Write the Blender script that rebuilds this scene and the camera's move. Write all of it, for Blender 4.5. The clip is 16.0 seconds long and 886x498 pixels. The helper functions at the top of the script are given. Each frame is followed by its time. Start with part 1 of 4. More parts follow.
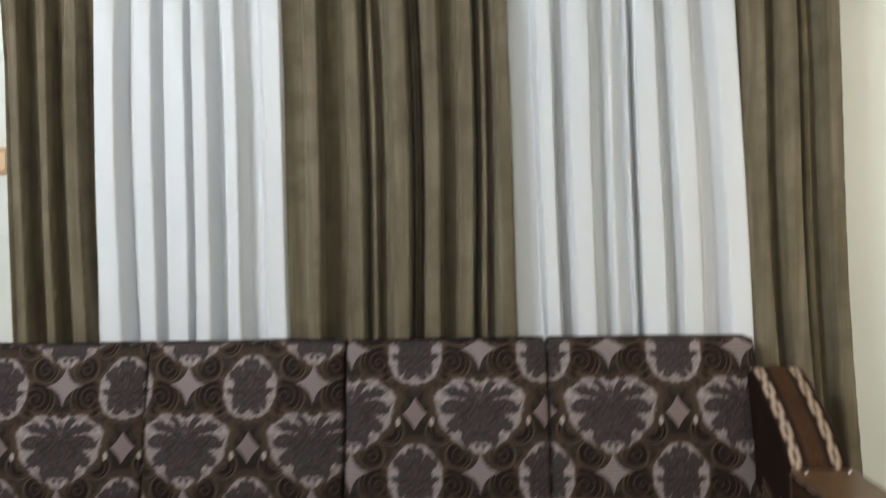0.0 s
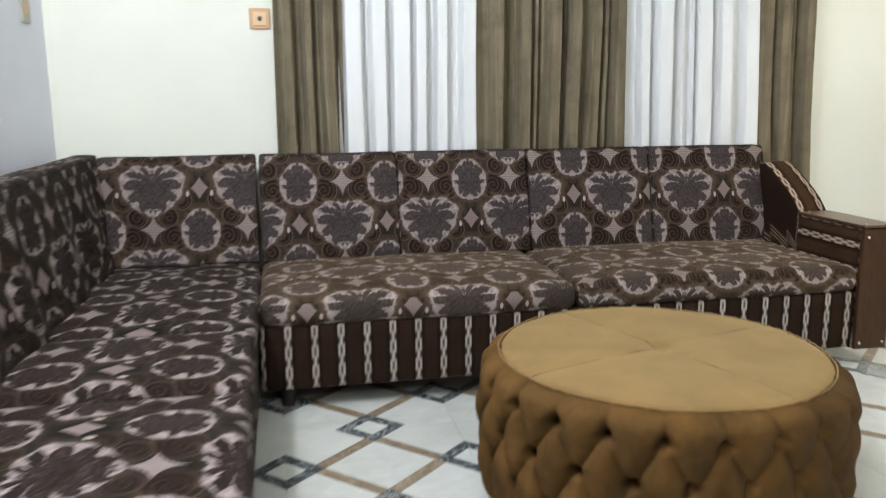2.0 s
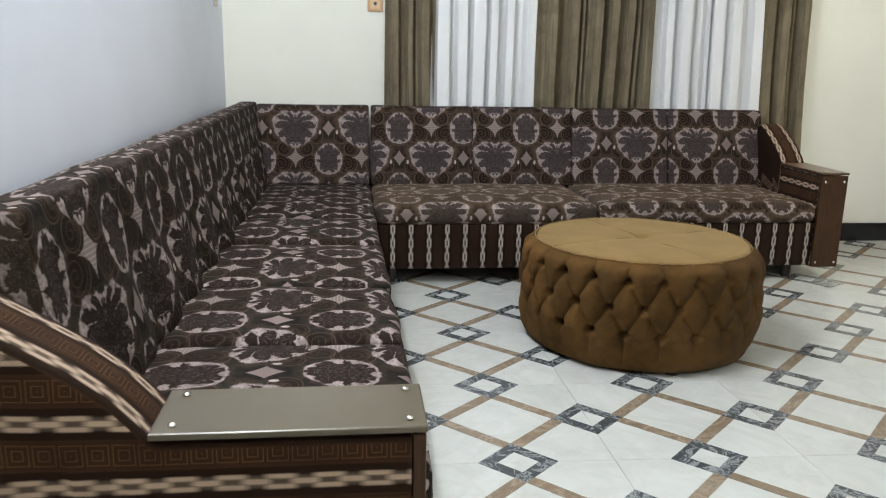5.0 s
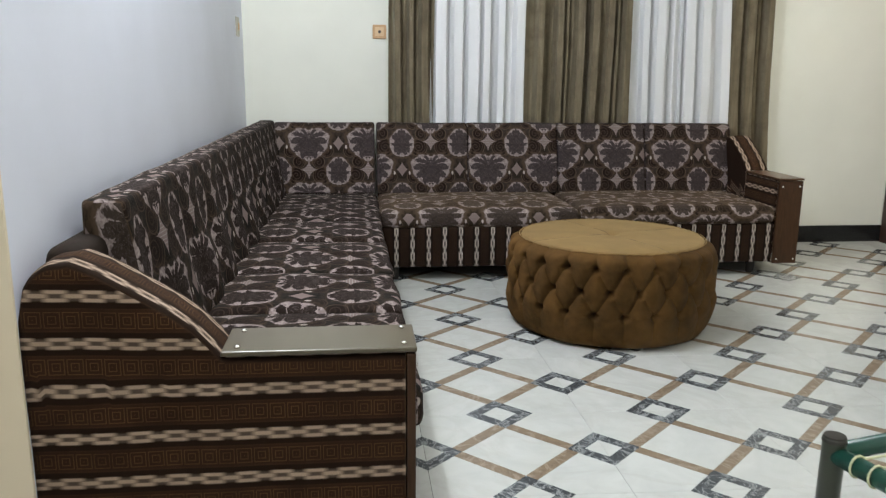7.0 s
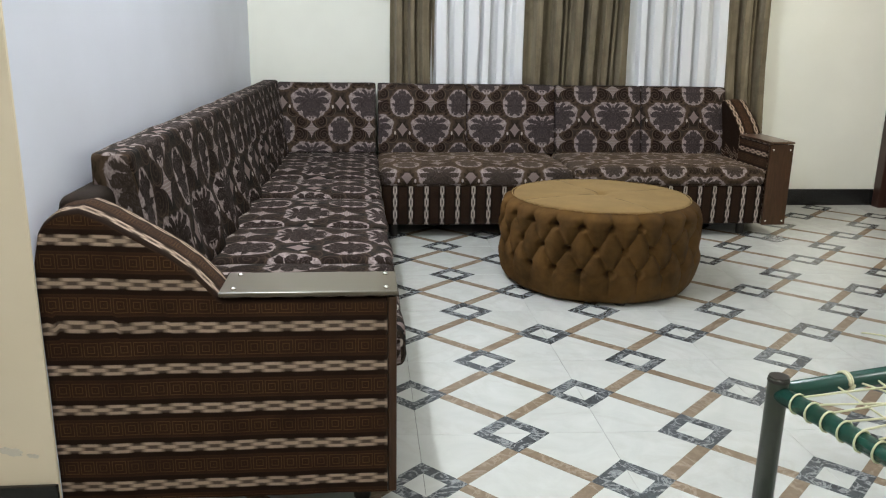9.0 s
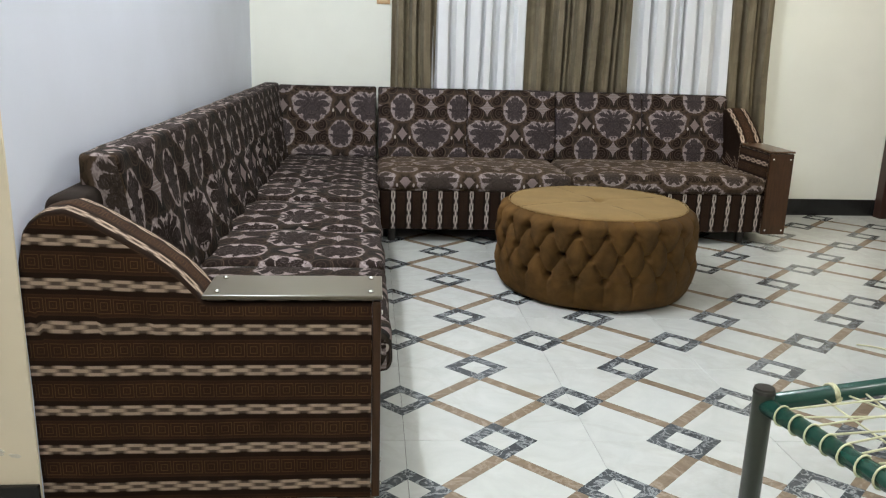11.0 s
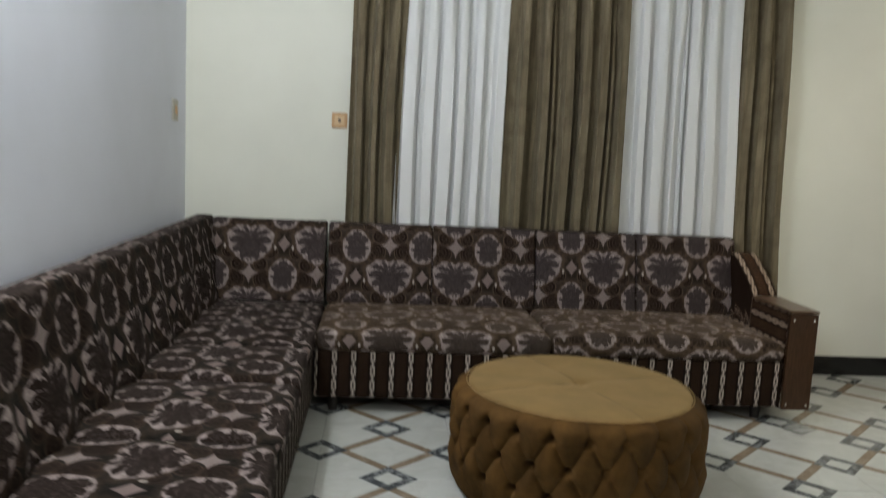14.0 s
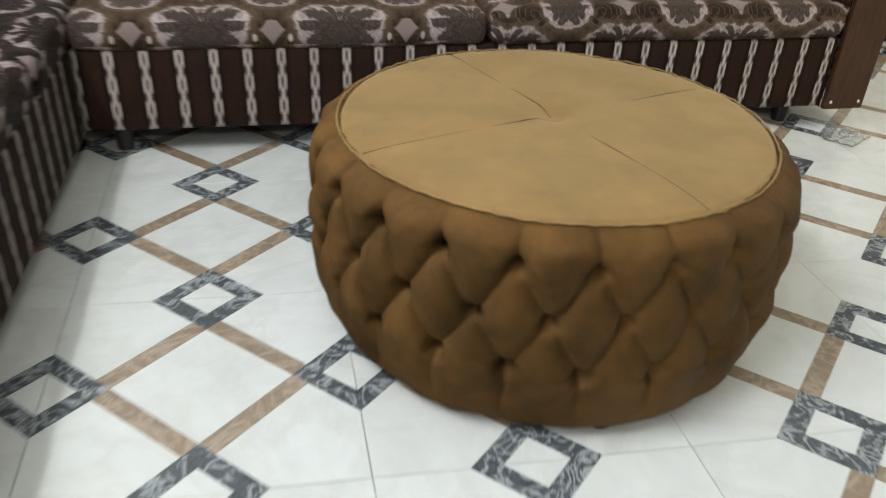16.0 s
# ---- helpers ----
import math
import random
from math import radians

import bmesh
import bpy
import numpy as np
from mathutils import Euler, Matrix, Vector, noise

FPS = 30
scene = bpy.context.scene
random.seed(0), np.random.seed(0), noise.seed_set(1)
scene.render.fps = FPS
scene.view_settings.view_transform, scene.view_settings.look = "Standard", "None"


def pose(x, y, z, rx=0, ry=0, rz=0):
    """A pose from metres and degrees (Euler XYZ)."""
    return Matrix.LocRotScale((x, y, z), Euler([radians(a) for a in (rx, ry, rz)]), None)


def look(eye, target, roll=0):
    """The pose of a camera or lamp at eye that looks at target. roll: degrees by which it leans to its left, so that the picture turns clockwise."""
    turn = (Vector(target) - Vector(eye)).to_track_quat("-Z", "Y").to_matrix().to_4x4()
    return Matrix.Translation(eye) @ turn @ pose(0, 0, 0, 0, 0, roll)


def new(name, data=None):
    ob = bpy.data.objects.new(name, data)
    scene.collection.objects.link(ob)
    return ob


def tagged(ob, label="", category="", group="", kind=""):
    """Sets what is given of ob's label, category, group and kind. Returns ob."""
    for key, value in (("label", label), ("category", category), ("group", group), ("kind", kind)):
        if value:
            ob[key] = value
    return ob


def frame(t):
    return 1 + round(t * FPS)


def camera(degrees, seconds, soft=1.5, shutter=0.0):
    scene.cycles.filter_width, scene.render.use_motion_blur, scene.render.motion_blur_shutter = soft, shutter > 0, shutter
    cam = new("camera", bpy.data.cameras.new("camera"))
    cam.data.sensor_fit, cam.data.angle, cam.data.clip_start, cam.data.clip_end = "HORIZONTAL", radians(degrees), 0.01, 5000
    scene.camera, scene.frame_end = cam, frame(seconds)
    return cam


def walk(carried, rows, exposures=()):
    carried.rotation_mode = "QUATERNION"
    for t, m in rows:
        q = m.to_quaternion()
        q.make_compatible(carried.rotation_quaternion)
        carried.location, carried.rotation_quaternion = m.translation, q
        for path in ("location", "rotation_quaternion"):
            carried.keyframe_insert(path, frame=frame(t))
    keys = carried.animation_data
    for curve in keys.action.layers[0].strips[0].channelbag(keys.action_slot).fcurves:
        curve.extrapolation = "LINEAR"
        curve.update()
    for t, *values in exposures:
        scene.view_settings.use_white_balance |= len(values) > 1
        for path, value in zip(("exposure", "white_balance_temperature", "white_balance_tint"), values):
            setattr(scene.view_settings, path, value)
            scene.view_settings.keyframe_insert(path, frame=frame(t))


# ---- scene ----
cam = camera(58.5, 16.0, soft=1.15, shutter=0.65)
PATH = [
    (0, (0.090, 0.062, 1.172), (-0.009, 2.058, 1.111), -1.1),
    (0.5, (-0.340, -0.070, 1.215), (-0.215, 1.909, 0.968), -1.8),
    (1, (-0.682, -0.382, 1.056), (-0.419, 1.586, 0.817), -1.3),
    (1.5, (-1.025, -0.725, 1.047), (-0.737, 1.227, 0.721), -1.0),
    (2, (-1.363, -1.05, 1.067), (-0.977, 0.876, 0.691), -0.4),
    (2.5, (-1.64, -1.284, 1.079), (-1.19, 0.613, 0.63), 1.3),
    (3, (-1.791, -1.573, 1.079), (-1.35, 0.323, 0.618), 1.8),
    (3.5, (-1.788, -1.765, 1.079), (-1.414, 0.142, 0.607), 2.2),
    (4, (-1.659, -1.929, 1.046), (-1.368, -0.009, 0.568), 2.4),
    (4.2, (-1.616, -1.981, 1.058), (-1.341, -0.06, 0.571), 2.1),
    (6.5, (-1.539, -2.617, 1.115), (-1.372, -0.665, 0.712), 0.8),
    (7, (-1.567, -2.706, 1.123), (-1.362, -0.762, 0.698), 0.5),
    (7.5, (-1.588, -2.787, 1.137), (-1.368, -0.85, 0.69), 0.4),
    (8, (-1.562, -2.832, 1.14), (-1.357, -0.898, 0.672), 0.5),
    (8.5, (-1.536, -2.847, 1.141), (-1.349, -0.919, 0.646), 0.7),
    (9, (-1.515, -2.858, 1.133), (-1.333, -0.935, 0.615), 1.0),
    (11.5, (-1.467, -2.852, 1.137), (-1.295, -0.923, 0.639), 1.9),
    (12, (-1.476, -2.708, 1.162), (-1.264, -0.766, 0.735), 2.0),
    (12.5, (-1.447, -2.58, 1.234), (-1.199, -0.62, 0.923), 2.1),
    (13, (-1.357, -2.43, 1.31), (-1.083, -0.459, 1.113), 2.3),
    (13.5, (-1.329, -2.306, 1.353), (-1.09, -0.327, 1.188), 2.3),
    (14, (-1.185, -2.056, 1.274), (-1.024, -0.079, 1.021), 2.8),
    (14.5, (-1.056, -1.761, 1.198), (-0.91, 0.179, 0.733), 2.8),
    (15, (-1.046, -1.355, 1.119), (-0.826, 0.495, 0.391), 2.9),
    (15.5, (-0.985, -0.948, 1.034), (-0.699, 0.8, 0.106), 2.6),
    (16, (-0.946, -0.582, 0.998), (-0.558, 1.075, -0.052), 3.1),
]
EXPOSURES = [(0.0, -0.28, 6350, 10), (0.5, 0.12, 6250, 9), (1.5, 0.06, 6200, 9), (2.5, 0.0, 6300, 9), (3.0, -0.10, 6300, 9), (3.5, -0.08, 6300, 9), (4.2, -0.15, 6300, 9), (6.5, -0.42, 6300, 10), (9.0, -0.32, 6300, 10), (11.5, -0.28, 6300, 10), (12.5, -0.4, 6400, 9), (13.0, -0.94, 6500, 8), (13.5, -1.1, 6550, 8), (14.0, -0.95, 6500, 8), (14.5, -0.55, 6400, 9), (15.0, 0.10, 6350, 9), (16.0, 0.0, 6350, 9)]
walk(cam, [(t, look(eye, target, roll)) for t, eye, target, roll in PATH], EXPOSURES)

# ---- light ----
world = bpy.data.worlds.new("room_world")
scene.world = world
world.use_nodes = True
world.node_tree.nodes["Background"].inputs[0].default_value = (0.05, 0.055, 0.07, 1)
world.node_tree.nodes["Background"].inputs[1].default_value = 0.3

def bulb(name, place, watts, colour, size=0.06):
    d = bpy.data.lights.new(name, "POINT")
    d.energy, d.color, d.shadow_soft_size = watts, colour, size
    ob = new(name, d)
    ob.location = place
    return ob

# a tube lamp on a bracket high on the left wall, out of view
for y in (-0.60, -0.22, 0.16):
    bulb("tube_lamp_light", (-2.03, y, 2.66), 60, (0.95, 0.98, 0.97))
# unseen fill bulb behind, added to brighten the arm and left wall
bulb("rear_fill_light", (-0.80, -2.95, 2.70), 92, (1.0, 0.98, 0.94), 0.10)
# unseen warm spot over the door side, placed for the warm glow there
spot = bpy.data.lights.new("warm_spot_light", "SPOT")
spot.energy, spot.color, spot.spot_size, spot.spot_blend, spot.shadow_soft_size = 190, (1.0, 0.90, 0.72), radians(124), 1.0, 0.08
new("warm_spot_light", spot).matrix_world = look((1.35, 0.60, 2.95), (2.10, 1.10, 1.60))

# ---- node helper ----
class N:
    """A value in a node tree, with arithmetic."""
    def __init__(self, tree, sock):
        self.t, self.s = tree, sock
    def op(self, kind, *others, clamp=False):
        n = self.t.nodes.new("ShaderNodeMath")
        n.operation, n.use_clamp = kind, clamp
        for i, o in enumerate((self, *others)):
            if isinstance(o, N):
                self.t.links.new(o.s, n.inputs[i])
            else:
                n.inputs[i].default_value = o
        return N(self.t, n.outputs[0])
    def __add__(self, o): return self.op("ADD", o)
    def __sub__(self, o): return self.op("SUBTRACT", o)
    def __mul__(self, o): return self.op("MULTIPLY", o)
    def __truediv__(self, o): return self.op("DIVIDE", o)
    def abs(self): return self.op("ABSOLUTE")
    def pow(self, e): return self.op("POWER", e)
    def min(self, o): return self.op("MINIMUM", o)
    def max(self, o): return self.op("MAXIMUM", o)
    def wrap(self): return self.op("WRAP", 0.5, -0.5)
    def cos(self): return self.op("COSINE")
    def below(self, edge, soft=0.05):
        """1 where the value is under edge, with a soft step."""
        n = self.t.nodes.new("ShaderNodeMapRange")
        self.t.links.new(self.s, n.inputs["Value"])
        for key, v in (("From Min", edge - soft), ("From Max", edge + soft), ("To Min", 1.0), ("To Max", 0.0)):
            n.inputs[key].default_value = v
        return N(self.t, n.outputs[0])

def length(a, b):
    return (a * a + b * b).op("SQRT")

def material(name, colour=(0.5, 0.5, 0.5), rough=0.6, metal=0.0, **kw):
    m = bpy.data.materials.new(name)
    m.use_nodes = True
    t = m.node_tree
    b = t.nodes["Principled BSDF"]
    b.inputs["Base Color"].default_value = (*colour, 1)
    b.inputs["Roughness"].default_value, b.inputs["Metallic"].default_value = rough, metal
    for k, v in kw.items():
        b.inputs[k.replace("_", " ")].default_value = v
    return m, t, b

def coords(t, kind="Object"):
    return t.nodes.new("ShaderNodeTexCoord").outputs[kind]

def noise_of(t, vec, scale, detail=4.0, rough=0.55, distort=0.0):
    n = t.nodes.new("ShaderNodeTexNoise")
    n.inputs["Scale"].default_value, n.inputs["Detail"].default_value = scale, detail
    n.inputs["Roughness"].default_value, n.inputs["Distortion"].default_value = rough, distort
    if vec is not None:
        t.links.new(vec, n.inputs["Vector"])
    return N(t, n.outputs["Fac"])

def mix(t, fac, a, b, blend="MIX"):
    n = t.nodes.new("ShaderNodeMix")
    n.data_type, n.blend_type = "RGBA", blend
    for i, v in ((0, fac), (6, a), (7, b)):
        v = v.s if isinstance(v, N) else v
        if isinstance(v, tuple):
            n.inputs[i].default_value = (*v, 1)
        elif isinstance(v, float):
            n.inputs[i].default_value = v
        else:
            t.links.new(v, n.inputs[i])
    return n.outputs[2]

def bump(t, b, height, strength=0.3, distance=0.002):
    n = t.nodes.new("ShaderNodeBump")
    n.inputs["Strength"].default_value, n.inputs["Distance"].default_value = strength, distance
    t.links.new(height.s, n.inputs["Height"])
    t.links.new(n.outputs[0], b.inputs["Normal"])

def combine(t, x, y, z=0.0):
    n = t.nodes.new("ShaderNodeCombineXYZ")
    for i, v in enumerate((x, y, z)):
        if isinstance(v, N):
            t.links.new(v.s, n.inputs[i])
        else:
            n.inputs[i].default_value = v
    return n.outputs[0]

def split_uv(t):
    n = t.nodes.new("ShaderNodeSeparateXYZ")
    t.links.new(coords(t, "UV"), n.inputs[0])
    return N(t, n.outputs[0]), N(t, n.outputs[1])

# ---- materials ----
def paint(name, colour, stain=0.06):
    m, t, b = material(name, colour, 0.55)
    c = coords(t)
    big, fine = noise_of(t, c, 1.3, 5), noise_of(t, c, 90, 3)
    dark = tuple(v * (1 - stain * 2) for v in colour)
    t.links.new(mix(t, big.below(0.45, 0.25), colour, dark), b.inputs["Base Color"])
    bump(t, b, fine + big * 2.0, 0.12, 0.002)
    return m

wall_blue = paint("pale_lavender_wall_paint", (0.785, 0.815, 0.935))
wall_cream = paint("cream_wall_paint", (0.76, 0.765, 0.695))
wall_beige = paint("beige_wall_paint", (0.84, 0.74, 0.58))
ceiling_white = paint("white_ceiling_paint", (0.70, 0.70, 0.67))

def damask(name, nap=0.0, core=(0.040, 0.028, 0.028), gold=1.0, brown=(0.020, 0.0110, 0.0076), rim=0.86, halo=0.35, pale=1.0, curl=(0.0130, 0.0064, 0.0052)):
    """Woven damask: two staggered rows of leafy medallions with stars and curls between them. UV in metres."""
    m, t, b = material(name, (0.05, 0.03, 0.02), 0.85)
    u, v = split_uv(t)
    W, H = 0.364, 0.330
    jig = noise_of(t, combine(t, u, v), 240, 2)
    ax, ay = (u / W).wrap() * W, (v / H).wrap() * H + (jig - 0.5) * 0.003
    bx, by = (u / W - 0.5).wrap() * W, (v / H - 0.5).wrap() * H + (jig - 0.5) * 0.003
    mirror = combine(t, ax.abs(), ay)
    n1 = noise_of(t, mirror, 30, 2.0, 0.5, 0.8)
    n2 = noise_of(t, mirror, 70, 2.0, 0.55, 0.8)
    n3 = noise_of(t, mirror, 17, 2.0, 0.5, 1.5)
    ya, yb = ay + ax.abs() * 0.15, by - bx.abs() * 0.30 + 0.012
    ta = ax.abs().op("ARCTAN2", ay + 0.02)
    tb = bx.abs().op("ARCTAN2", by - 0.03)
    ka, kb = (ta * 9.0).cos(), (tb * 11.0).cos()
    qa = length(ax / 0.076, ya / 0.086) + (n1 - 0.5) * 0.30 + ka * 0.025
    qb = length(bx / 0.124, yb / 0.096) + (n1 - 0.5) * 0.30 + kb * 0.03
    ia = qa + (ta * 4.5).cos().abs().pow(0.7) * -0.36 + (n1 - 0.5) * 0.55 + (n2 - 0.5) * 0.25 + 0.36
    ib = qb + (tb * 5.5).cos().abs().pow(0.7) * -0.36 + (n1 - 0.5) * 0.55 + (n2 - 0.5) * 0.25 + 0.36
    q, inner = qa.min(qb), ia.min(ib)
    dark, tan = tuple(v * 0.55 for v in brown), (0.085, 0.058, 0.040)
    col = mix(t, n3.below(0.52, 0.02), dark, brown)
    # curls beside the stars and the small diamonds
    for cx, cy, size, turn, mx, my in ((0.078, -0.028, 0.054, 1.0, bx, ay), (0.060, 0.052, 0.037, -1.0, bx, ay), (0.070, -0.046, 0.038, -1.0, ax, by)):
        px, py = mx.abs() - cx, my - cy
        r, th = length(px, py), py.op("ARCTAN2", px)
        line = (r / 0.017 + th * (turn / (2 * math.pi))).wrap().abs()
        disc = r.below(size, 0.003)
        col = mix(t, disc, col, curl)
        col = mix(t, disc * line.below(0.09, 0.06) * (0.7 * gold), col, tan)
        col = mix(t, (r - size).abs().below(0.002, 0.0013) * min(1.0, 1.1 * gold), col, tan)
    edge = (n3 * 5.0).wrap().abs()
    col = mix(t, edge.below(0.035, 0.03) * (0.22 * gold), col, tan)
    col = mix(t, q.below(1.13, 0.05) * halo, col, (0.080, 0.054, 0.036))
    col = mix(t, q.below(1.22, 0.08) * n1.below(0.55, 0.05) * (0.35 * gold), col, (0.095, 0.060, 0.037))
    col = mix(t, q.below(1.0, 0.03), col, mix(t, n2.below(0.5, 0.1), tuple(v * pale for v in (0.320, 0.265, 0.260)), tuple(v * pale for v in (0.200, 0.160, 0.155))))
    col = mix(t, inner.below(rim, 0.05), col, core)
    col = mix(t, inner.below(0.56, 0.06) * 0.4, col, (0.013, 0.0085, 0.0075))
    col = mix(t, inner.below(0.36, 0.06), col, core)
    vein = (n2 * 4.0 + ka * 0.15).wrap().abs().below(0.07, 0.05) * inner.below(0.80, 0.05)
    col = mix(t, vein * 0.6, col, (0.125, 0.098, 0.092))
    star = ((bx / 0.058).abs().pow(0.58) + ((ay - 0.006) / 0.062).abs().pow(0.58)).below(1.0, 0.04)
    thread = (v / 0.010).wrap().abs().below(0.12, 0.06)
    col = mix(t, star, col, mix(t, thread, (0.195, 0.150, 0.145), (0.30, 0.26, 0.25)))
    gem = ((ax / 0.034).abs().pow(0.85) + (by / 0.044).abs().pow(0.85)).below(1.0, 0.05)
    col = mix(t, gem, col, (0.200, 0.152, 0.145))
    eye = length((ax.abs() - 0.047) / 0.006, (by + 0.022) / 0.011).below(1.0, 0.15)
    col = mix(t, eye, col, (0.38, 0.33, 0.30))
    c = combine(t, u, v)
    cloth = noise_of(t, c, 900, 2)
    worn = noise_of(t, c, 3.5, 4)
    col = mix(t, cloth.below(0.5, 0.2) * 0.25, col, (0.008, 0.005, 0.004))
    col = mix(t, worn.below(0.46, 0.2) * 0.03, col, (0.11, 0.09, 0.08))
    t.links.new(col, b.inputs["Base Color"])
    b.inputs["Specular IOR Level"].default_value = 0.10
    b.inputs["Sheen Weight"].default_value, b.inputs["Sheen Roughness"].default_value = nap, 0.45
    b.inputs["Sheen Tint"].default_value = (0.90, 0.62, 0.36, 1)
    bump(t, b, cloth + q.below(1.0, 0.06) * 1.5, 0.4, 0.0015)
    return m

def braid(name, gold=0.6, ground=1.0, thread=(0.46, 0.345, 0.265)):
    """Brown upholstery with a faint square-spiral weave and cream twisted braids. UV: along and across the braids, in metres."""
    m, t, b = material(name, (0.03, 0.018, 0.012), 0.85)
    u, v = split_uv(t)
    P = 0.0935
    c = combine(t, u, v)
    worn = noise_of(t, c, 9, 4)
    w = (v / P).wrap() * P
    key_u = (u / 0.036).wrap() * 0.036
    key_v = ((v / P - 0.5).wrap() * P / 0.036).op("MINIMUM", 0.6).max(-0.6) * 0.036
    sq = key_u.abs().max(key_v.abs())
    lines = (sq / 0.0075).wrap().abs().below(0.10, 0.07) * worn.below(0.62, 0.2)
    band = w.abs().below(0.024, 0.002)
    cloth = noise_of(t, c, 700, 2)
    col = mix(t, worn.below(0.5, 0.2), tuple(v * ground for v in (0.023, 0.0102, 0.0050)), tuple(v * ground for v in (0.036, 0.0160, 0.0078)))
    col = mix(t, lines * gold, col, (0.115, 0.060, 0.025))
    col = mix(t, band, col, tuple(v * ground for v in (0.0150, 0.0068, 0.0036)))
    step = (u / 0.071).wrap().abs()
    pair = step.below(0.31, 0.10) * (w.abs() - 0.0080).abs().below(0.0036, 0.0012)
    single = (step - 0.5).abs().below(0.29, 0.10) * w.abs().below(0.0042, 0.0012)
    col = mix(t, w.abs().below(0.0095, 0.002) * 0.55, col, tuple(v * 0.30 for v in thread))
    cream = pair.max(single)
    col = mix(t, cream, col, mix(t, worn.below(0.5, 0.2), thread, tuple(v * 0.77 for v in thread)))
    col = mix(t, cloth.below(0.5, 0.2) * 0.25, col, (0.009, 0.0055, 0.004))
    t.links.new(col, b.inputs["Base Color"])
    b.inputs["Specular IOR Level"].default_value = 0.12
    bump(t, b, cloth + cream * 2.0 + lines * 0.7, 0.4, 0.0015)
    return m

# tan copy of the damask: light on the seat tops put into its colour
damask_cloth, damask_seat, braid_cloth = damask("brown_mauve_damask", 0.0, (0.044, 0.034, 0.035), 0.9, (0.031, 0.0215, 0.0165), 0.93), damask("lit_tan_damask", 0.12, (0.044, 0.032, 0.026), 0.9, (0.042, 0.028, 0.0165), 0.93, 0.7, 1.1, (0.0135, 0.0072, 0.0048)), braid("brown_braided_upholstery", 0.85, 1.1)
braid_base = braid("dark_brown_braided_base", 0.10, 0.55, (0.44, 0.375, 0.335))
# darkened copy of the damask: the long sofa's turned weave reflects less light
damask_dark = damask("darkened_brown_damask", 0.0, (0.0140, 0.0078, 0.0060), 0.5, (0.0112, 0.0090, 0.0076), 0.96, 0.06, 1.05, (0.0105, 0.0053, 0.0040))

def plain_cloth(name, colour, sheen=0.3, streak=0.25, tint=(1, 1, 1), spread=0.6):
    m, t, b = material(name, colour, 0.8)
    c = coords(t)
    fine, nap = noise_of(t, c, 420, 2), noise_of(t, c, 7, 5, 0.6, 0.4)
    col = mix(t, nap.below(0.5, 0.18), tuple(v * (1 + streak) for v in colour), tuple(v * (1 - streak) for v in colour))
    t.links.new(col, b.inputs["Base Color"])
    b.inputs["Sheen Weight"].default_value, b.inputs["Sheen Roughness"].default_value = sheen, spread
    b.inputs["Sheen Tint"].default_value, b.inputs["Specular IOR Level"].default_value = (*tint, 1), 0.15
    bump(t, b, fine + nap, 0.2, 0.001)
    return m

# one velvet twice: darker for the shaded sides, lighter for the lit top
velvet = plain_cloth("shaded_tan_velvet", (0.094, 0.0475, 0.0126), 0.0, 0.38, (0.92, 0.62, 0.28))
velvet_top = plain_cloth("lit_camel_velvet", (0.172, 0.103, 0.038), 0.26, 0.16, (0.88, 0.68, 0.36))
# side normals turned round the drum like brushed pile, to shade its right darker
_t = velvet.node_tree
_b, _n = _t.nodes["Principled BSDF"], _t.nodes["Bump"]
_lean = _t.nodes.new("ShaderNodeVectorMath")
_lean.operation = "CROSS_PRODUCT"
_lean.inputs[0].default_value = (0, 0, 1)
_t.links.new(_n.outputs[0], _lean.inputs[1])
_tilted = _t.nodes.new("ShaderNodeVectorMath")
_tilted.operation = "MULTIPLY_ADD"
_tilted.inputs[1].default_value = (0.8, 0.8, 0.8)
_t.links.new(_lean.outputs[0], _tilted.inputs[0])
_t.links.new(_n.outputs[0], _tilted.inputs[2])
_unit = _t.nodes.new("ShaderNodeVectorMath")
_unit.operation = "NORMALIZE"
_t.links.new(_tilted.outputs[0], _unit.inputs[0])
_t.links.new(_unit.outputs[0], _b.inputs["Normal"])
cover_brown = plain_cloth("dark_brown_cover_cloth", (0.018, 0.0110, 0.0078), 0.0, 0.45)
seam_thread = plain_cloth("dark_brown_seam_thread", (0.075, 0.042, 0.014), 0.1, 0.2)
taupe_cloth, _t, _b = material("taupe_velvet_curtain_cloth", (0.14, 0.117, 0.076), 0.85)
_m = _t.nodes.new("ShaderNodeMapping")
_m.inputs["Scale"].default_value = (34, 34, 1.6)
_t.links.new(coords(_t), _m.inputs["Vector"])
_streak, _blot = noise_of(_t, _m.outputs[0], 1.0, 4, 0.6), noise_of(_t, coords(_t), 9, 5, 0.6)
_c = mix(_t, _streak.below(0.5, 0.16), (0.196, 0.162, 0.108), (0.118, 0.095, 0.060))
_c = mix(_t, _blot.below(0.42, 0.12) * 0.55, _c, (0.070, 0.056, 0.038))
_t.links.new(_c, _b.inputs["Base Color"])
_b.inputs["Sheen Weight"].default_value, _b.inputs["Sheen Roughness"].default_value, _b.inputs["Specular IOR Level"].default_value = 0.2, 0.5, 0.12
_b.inputs["Sheen Tint"].default_value = (0.8, 0.75, 0.6, 1)
bump(_t, _b, noise_of(_t, coords(_t), 420, 2) + _streak, 0.25, 0.001)
white_cloth, _t, _b = material("white_curtain_cloth", (0.70, 0.71, 0.725), 0.75)
bump(_t, _b, noise_of(_t, coords(_t), 500, 2), 0.15, 0.001)

